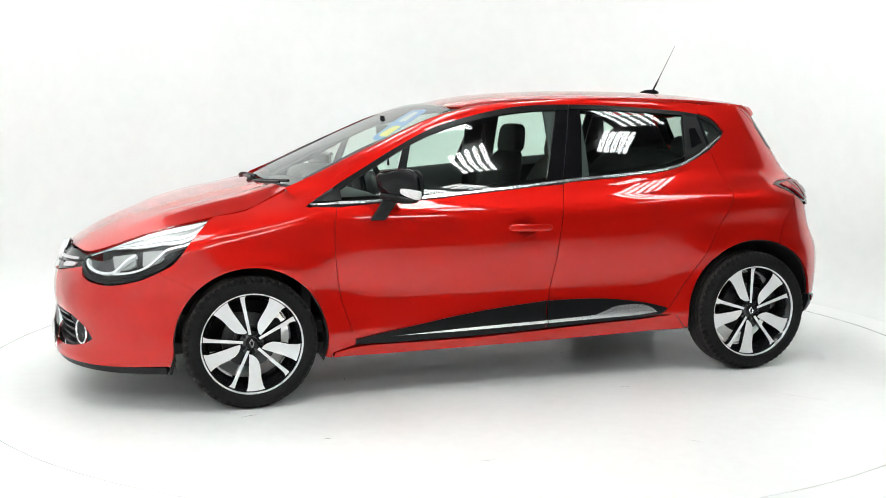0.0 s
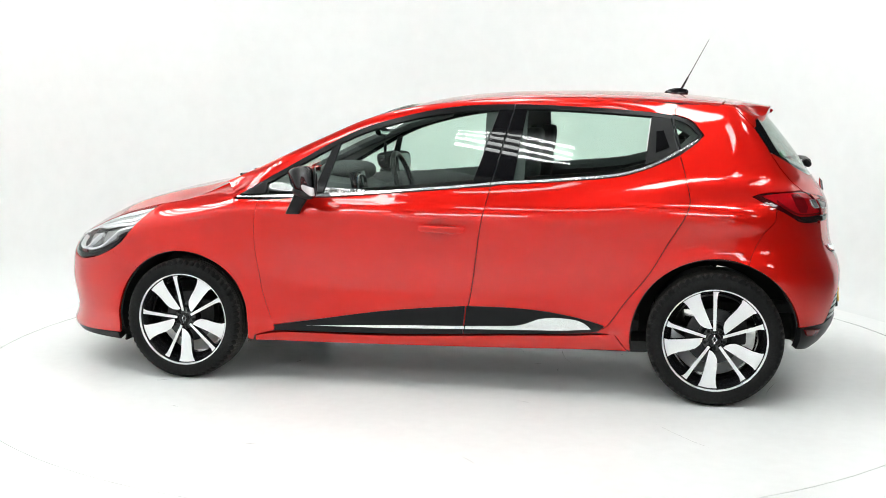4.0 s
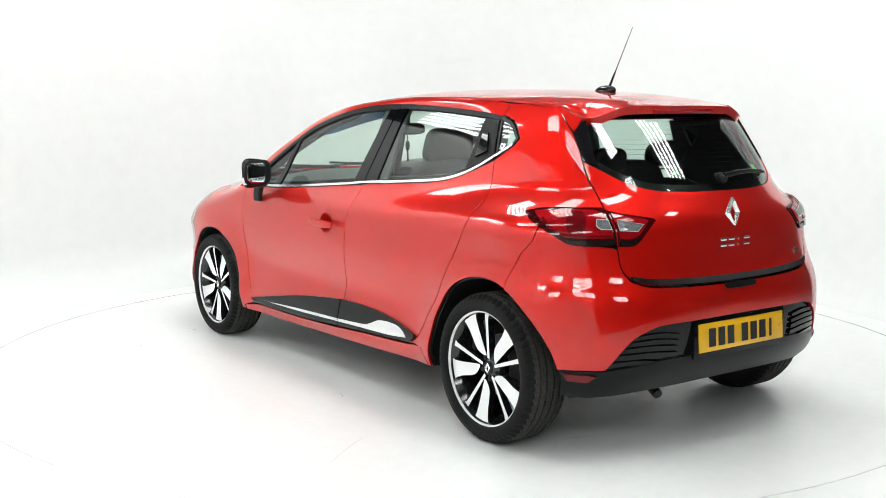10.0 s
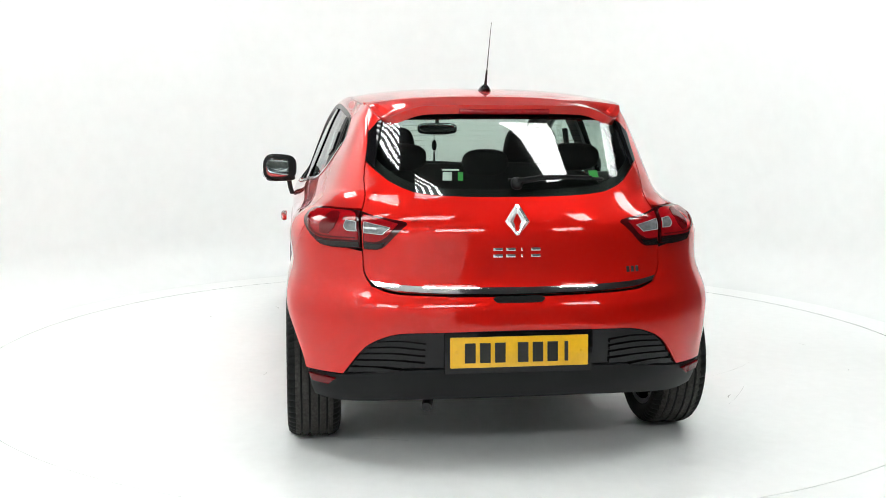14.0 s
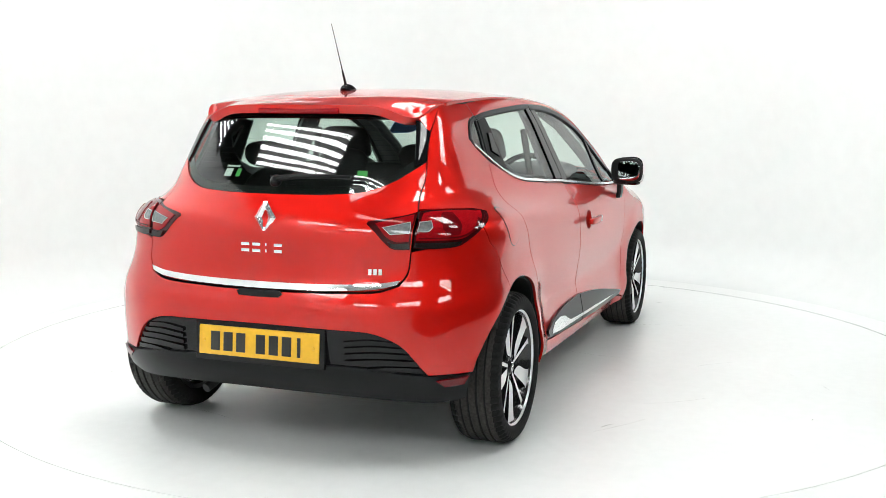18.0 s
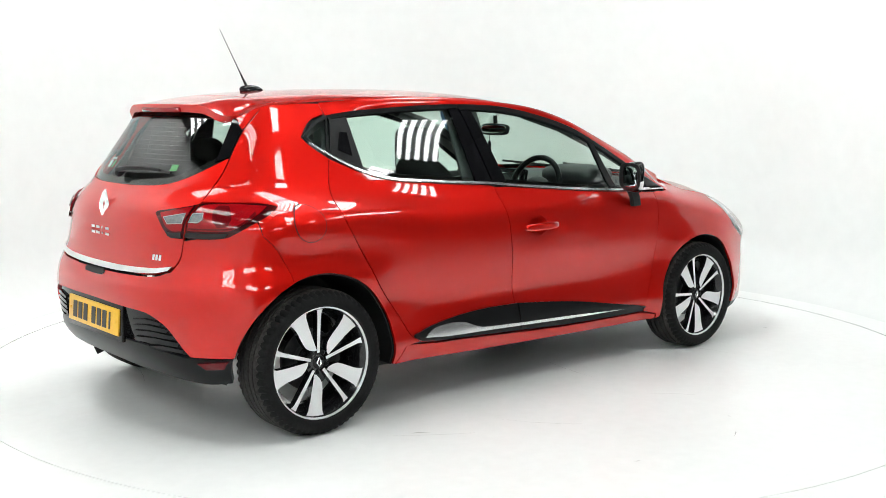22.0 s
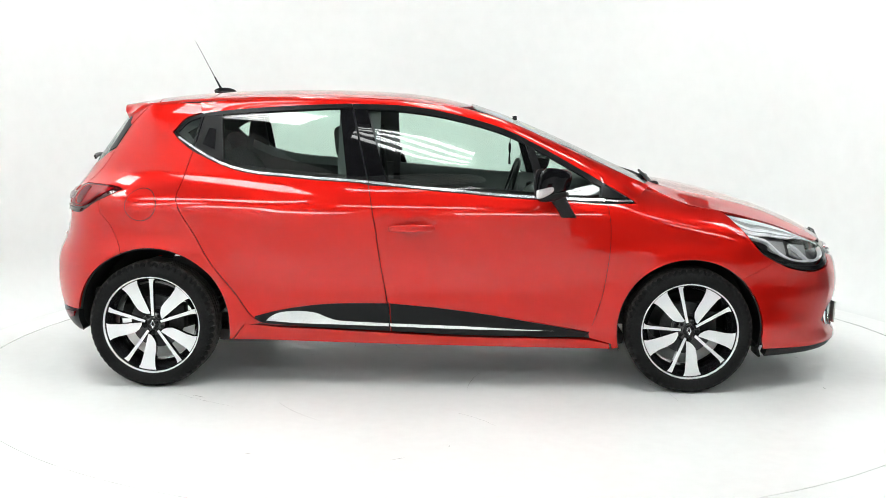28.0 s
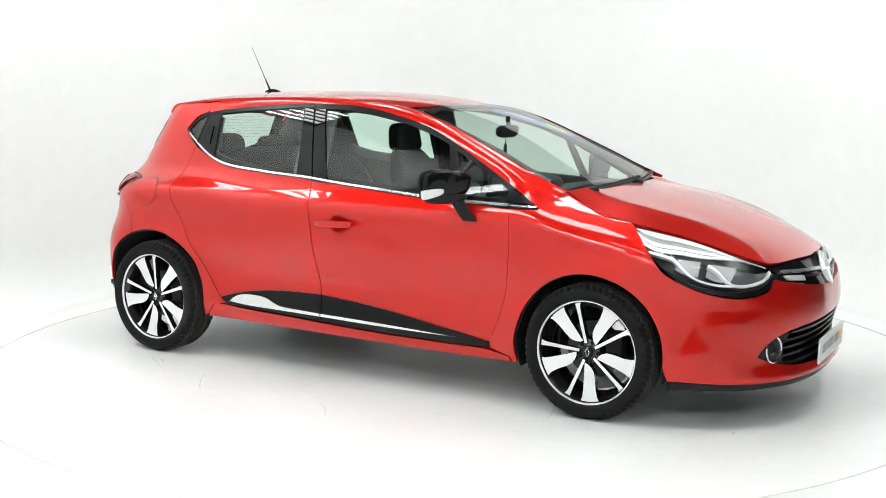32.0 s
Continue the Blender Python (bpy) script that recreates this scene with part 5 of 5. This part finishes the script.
N = 160
cx, cy, cr = TABLE
table_rows = [[(r * math.cos(2 * math.pi * i / N), r * math.sin(2 * math.pi * i / N), z) for i in range(N)] for r, z in ((.001, 0), (.6, 0), (1.4, 0), (2.2, 0), (cr - .006, 0), (cr - .0045, -.002), (cr - .004, -.03))]
table = thing("turntable", "white painted round turntable under the car with faint scuffs", "turntable", data=grid_mesh("turntable", table_rows, FLOOR_WHITE, closed_v=True))
rnd = random.Random(5)
for i in range(34):
    a, r = rnd.uniform(0, 2 * math.pi), rnd.uniform(.3, 2.1)
    length, bend = (rnd.uniform(.015, .10) if i < 24 else rnd.uniform(.2, .45)), rnd.uniform(-.3, .3)
    x, y = ring_point(r, a)
    d = rnd.uniform(0, math.pi)
    w = rnd.uniform(.0015, .004) if i < 24 else .0012
    pts = [(x + length * k * math.cos(d + bend * k), y + length * k * math.sin(d + bend * k)) for k in (0, .33, .66, 1)]
    rows = [[(px - w * math.sin(d) * (1 - abs(2 * k - 1)), py + w * math.cos(d) * (1 - abs(2 * k - 1)), .0012), (px + w * math.sin(d) * (1 - abs(2 * k - 1)), py - w * math.cos(d) * (1 - abs(2 * k - 1)), .0012)] for (px, py), k in zip(pts, (0.05, .33, .66, .95))]
    part("scuff", grid_mesh("scuff", rows, SCUFF), table, "small grey scuff")
gap_rows = [[(cx + r * math.cos(2 * math.pi * i / N), cy + r * math.sin(2 * math.pi * i / N), z) for i in range(N)] for r, z in ((cr - .008, -.012), (cr + .004, -.012))]
tagged(new("trim", grid_mesh("trim", gap_rows, SEAM, closed_v=True)), "grey joint round the turntable", "floor joint", kind="structure")
# floor and curved wall in one sweep: round at the back, open towards the camera
WALL_R, COVE = 3.15, .35
plan = [(cx + WALL_R * math.cos(math.pi * i / 72), cy + .05 + WALL_R * math.sin(math.pi * i / 72)) for i in range(73)]
plan += [(cx - WALL_R, -1.6), (cx - WALL_R, -3.0), (cx - WALL_R, -4.4), (-3.0, -5.5), (-2.7, -6.4), (-2.1, -7.1), (-1.3, -7.5), (-.5, -7.7), (.3, -7.8), (1.0, -7.8)]
floor_in = [(cx + cr * math.cos(2 * math.pi * i / N), cy + cr * math.sin(2 * math.pi * i / N)) for i in range(N)]
from mathutils import geometry as flat
room = [(-7, -8.9), (1.4, -8.9), (.9, -4.6), (7, -4.6), (7, 5), (-7, 5)]
pts = [Vector(p) for p in room] + [Vector(p) for p in floor_in]
n_room = len(room)
edges = [(i, (i + 1) % n_room) for i in range(n_room)] + [(n_room + i, n_room + (i + 1) % N) for i in range(N)]
v2, _, f2, *_ = flat.delaunay_2d_cdt(pts, edges, [], 0, 1e-6)
keep = [t for t in f2 if inside(np.array(room), np.array([[sum(v2[i][k] for i in t) / 3 for k in (0, 1)]]))[0] and math.hypot(sum(v2[i][0] for i in t) / 3 - cx, sum(v2[i][1] for i in t) / 3 - cy) > cr * .999]
tagged(new("floor", mesh_of("floor", [(q[0], q[1], 0) for q in v2], keep, FLOOR_WHITE, False)), "glossy white painted studio floor", "floor", kind="structure")
tagged(new("floor_hall", rounded_box("floor_hall", (14, 4.4, .1), DARK_WALL, .002, 1, at=(0, -6.8, -.056))), "plain dark hall floor", "floor", kind="structure")
wall_rows = []
for k in range(13):
    t = math.pi / 2 * k / 12
    inset, z = COVE * (1 - math.sin(t)), COVE * (1 - math.cos(t))
    wall_rows.append((inset, z + .001))
# on the open side the wall stands higher and its top leans inwards
wall_rows = [(inset, 0, z) for inset, z in wall_rows]
wall_rows += [(0, 0, 1.2), (0, 0, 2.0), (0, .10, 2.45), (0, .40, 2.66), (0, 1.0, 2.75), (0, 1.0, 2.79), (-.06, 0, 2.79), (-.06, 0, 1.4), (-.06, 0, 0)]
rows = []
for inset, hood, z in wall_rows:
    row = []
    for i, (x, y) in enumerate(plan):
        p, q = plan[max(i - 1, 0)], plan[min(i + 1, len(plan) - 1)]
        d = Vector((q[0] - p[0], q[1] - p[1])).normalized()
        lift = .22 * min(max(-1.0 - y, 0), 3.4) * (z > 1)
        w = inset + hood * float(smooth(-3.6, -5.5, y)) * (1 + .9 * float(smooth(-2.7, -.5, x)))
        row.append((x - d.y * w, y + d.x * w, z * (1 + lift)))
    rows.append(row)
tagged(new("wall_back", grid_mesh("wall_back", rows, WALL_WHITE, thick=.0)), "seamless white curved studio wall", "wall", kind="structure")
for name, size, at in (("wall_left", (.2, 14.4, 5.2), (-7.1, -2, 2.6)), ("wall_right", (.2, 14.4, 5.2), (7.1, -2, 2.6)), ("wall_front", (14, .2, 5.2), (0, -9.1, 2.6)), ("wall_far", (14, .2, 5.2), (0, 5.1, 2.6))):
    tagged(new(name, rounded_box(name, size, GREY_WALL if name == "wall_front" else DARK_WALL, .01, 1, at=at)), "plain grey studio wall", "wall", kind="structure")
tagged(new("ceiling", rounded_box("ceiling", (14.4, 14.4, .2), CEILING, .01, 1, at=(0, -2, 5.3))), "dark studio ceiling", "ceiling", kind="structure")


def tube_bank(x, y, z, turn, tilt, count, length, pitch=.105, thick=.028):
    bank = thing("ceiling_light", "bank of bright fluorescent tubes below the ceiling", "ceiling light", "studio lights", at=pose(x, y, z, 0, 0, turn))
    lean = pose(0, 0, 0, tilt, 0, 0)
    part("housing", rounded_box("housing", (length + .1, count * pitch + .1, .05), LAMP_BODY, .01, 2), bank, at=lean @ pose(0, 0, .062))
    for e in (-.4, .4):
        part("hanger", tube("hanger", [(e * length, 0, .06), (e * length, 0, 5.21 - z)], .008, LAMP_BODY, 6), bank, "thin hanger")
    bar = tube("tube", [(-length / 2, 0, 0), (length / 2, 0, 0)], thick, TUBE, 12)
    for i in range(count):
        part("tube", bar, bank, "glowing tube", lean @ pose(0, (i - (count - 1) / 2) * pitch, 0))
    return bank


# a ring of banks round the turntable, leaning towards it, four above the car, three behind the camera
ring = ((-2.80, -.15, 3.05, 90, -45), (2.75, -1.20, 3.20, -32, -20), (-2.75, -4.35, 3.45, 135, -20))
above = ((-1.1, 1.3, 4.3, 90, 0), (1.1, 1.3, 4.3, 90, 0), (0, -.9, 4.2, 90, 0), (0, .9, 4.2, 90, 0))
behind = ((.5, -6.5, 3.4, 180, -42), (3.1, -5.9, 3.3, 215, -42), (-2.0, -6.3, 3.4, 160, -42))
for x, y, z, turn, tilt in ring + above + behind:
    tube_bank(x, y, z, turn, tilt, 6 if y < -5 else 5, 1.0 if x > 2.7 and y < 0 else 1.2 if x < -1.9 else 1.6)
tube_bank(-1.88, -1.98, 3.50, 141, -5, 6, 1.35, .11)
tube_bank(-.45, -3.20, 3.50, 156, -12, 4, 1.25, .070, .014)
tube_bank(1.20, -2.22, 3.50, 134, 0, 6, 1.10, .075, .033)
tube_bank(2.12, -3.12, 3.50, 134, 0, 5, .62, .085, .027)
tube_bank(3.45, -2.10, 3.45, -72, 0, 5, .32, .09)

# ---- what turns ----
def motions():
    car_rows, table_rows = [], []
    for i in range(17):
        t = 2.0 * i
        a = TURN0 + RATE * t
        c, s = math.cos(radians(a)), math.sin(radians(a))
        car_rows.append((t, pose(-c * AXIS[0] + s * AXIS[1], -s * AXIS[0] - c * AXIS[1], 0, 0, 0, a)))
        table_rows.append((t, pose(TABLE[0], TABLE[1], 0, 0, 0, a)))
    walk(car, car_rows)
    walk(table, table_rows)


motions()
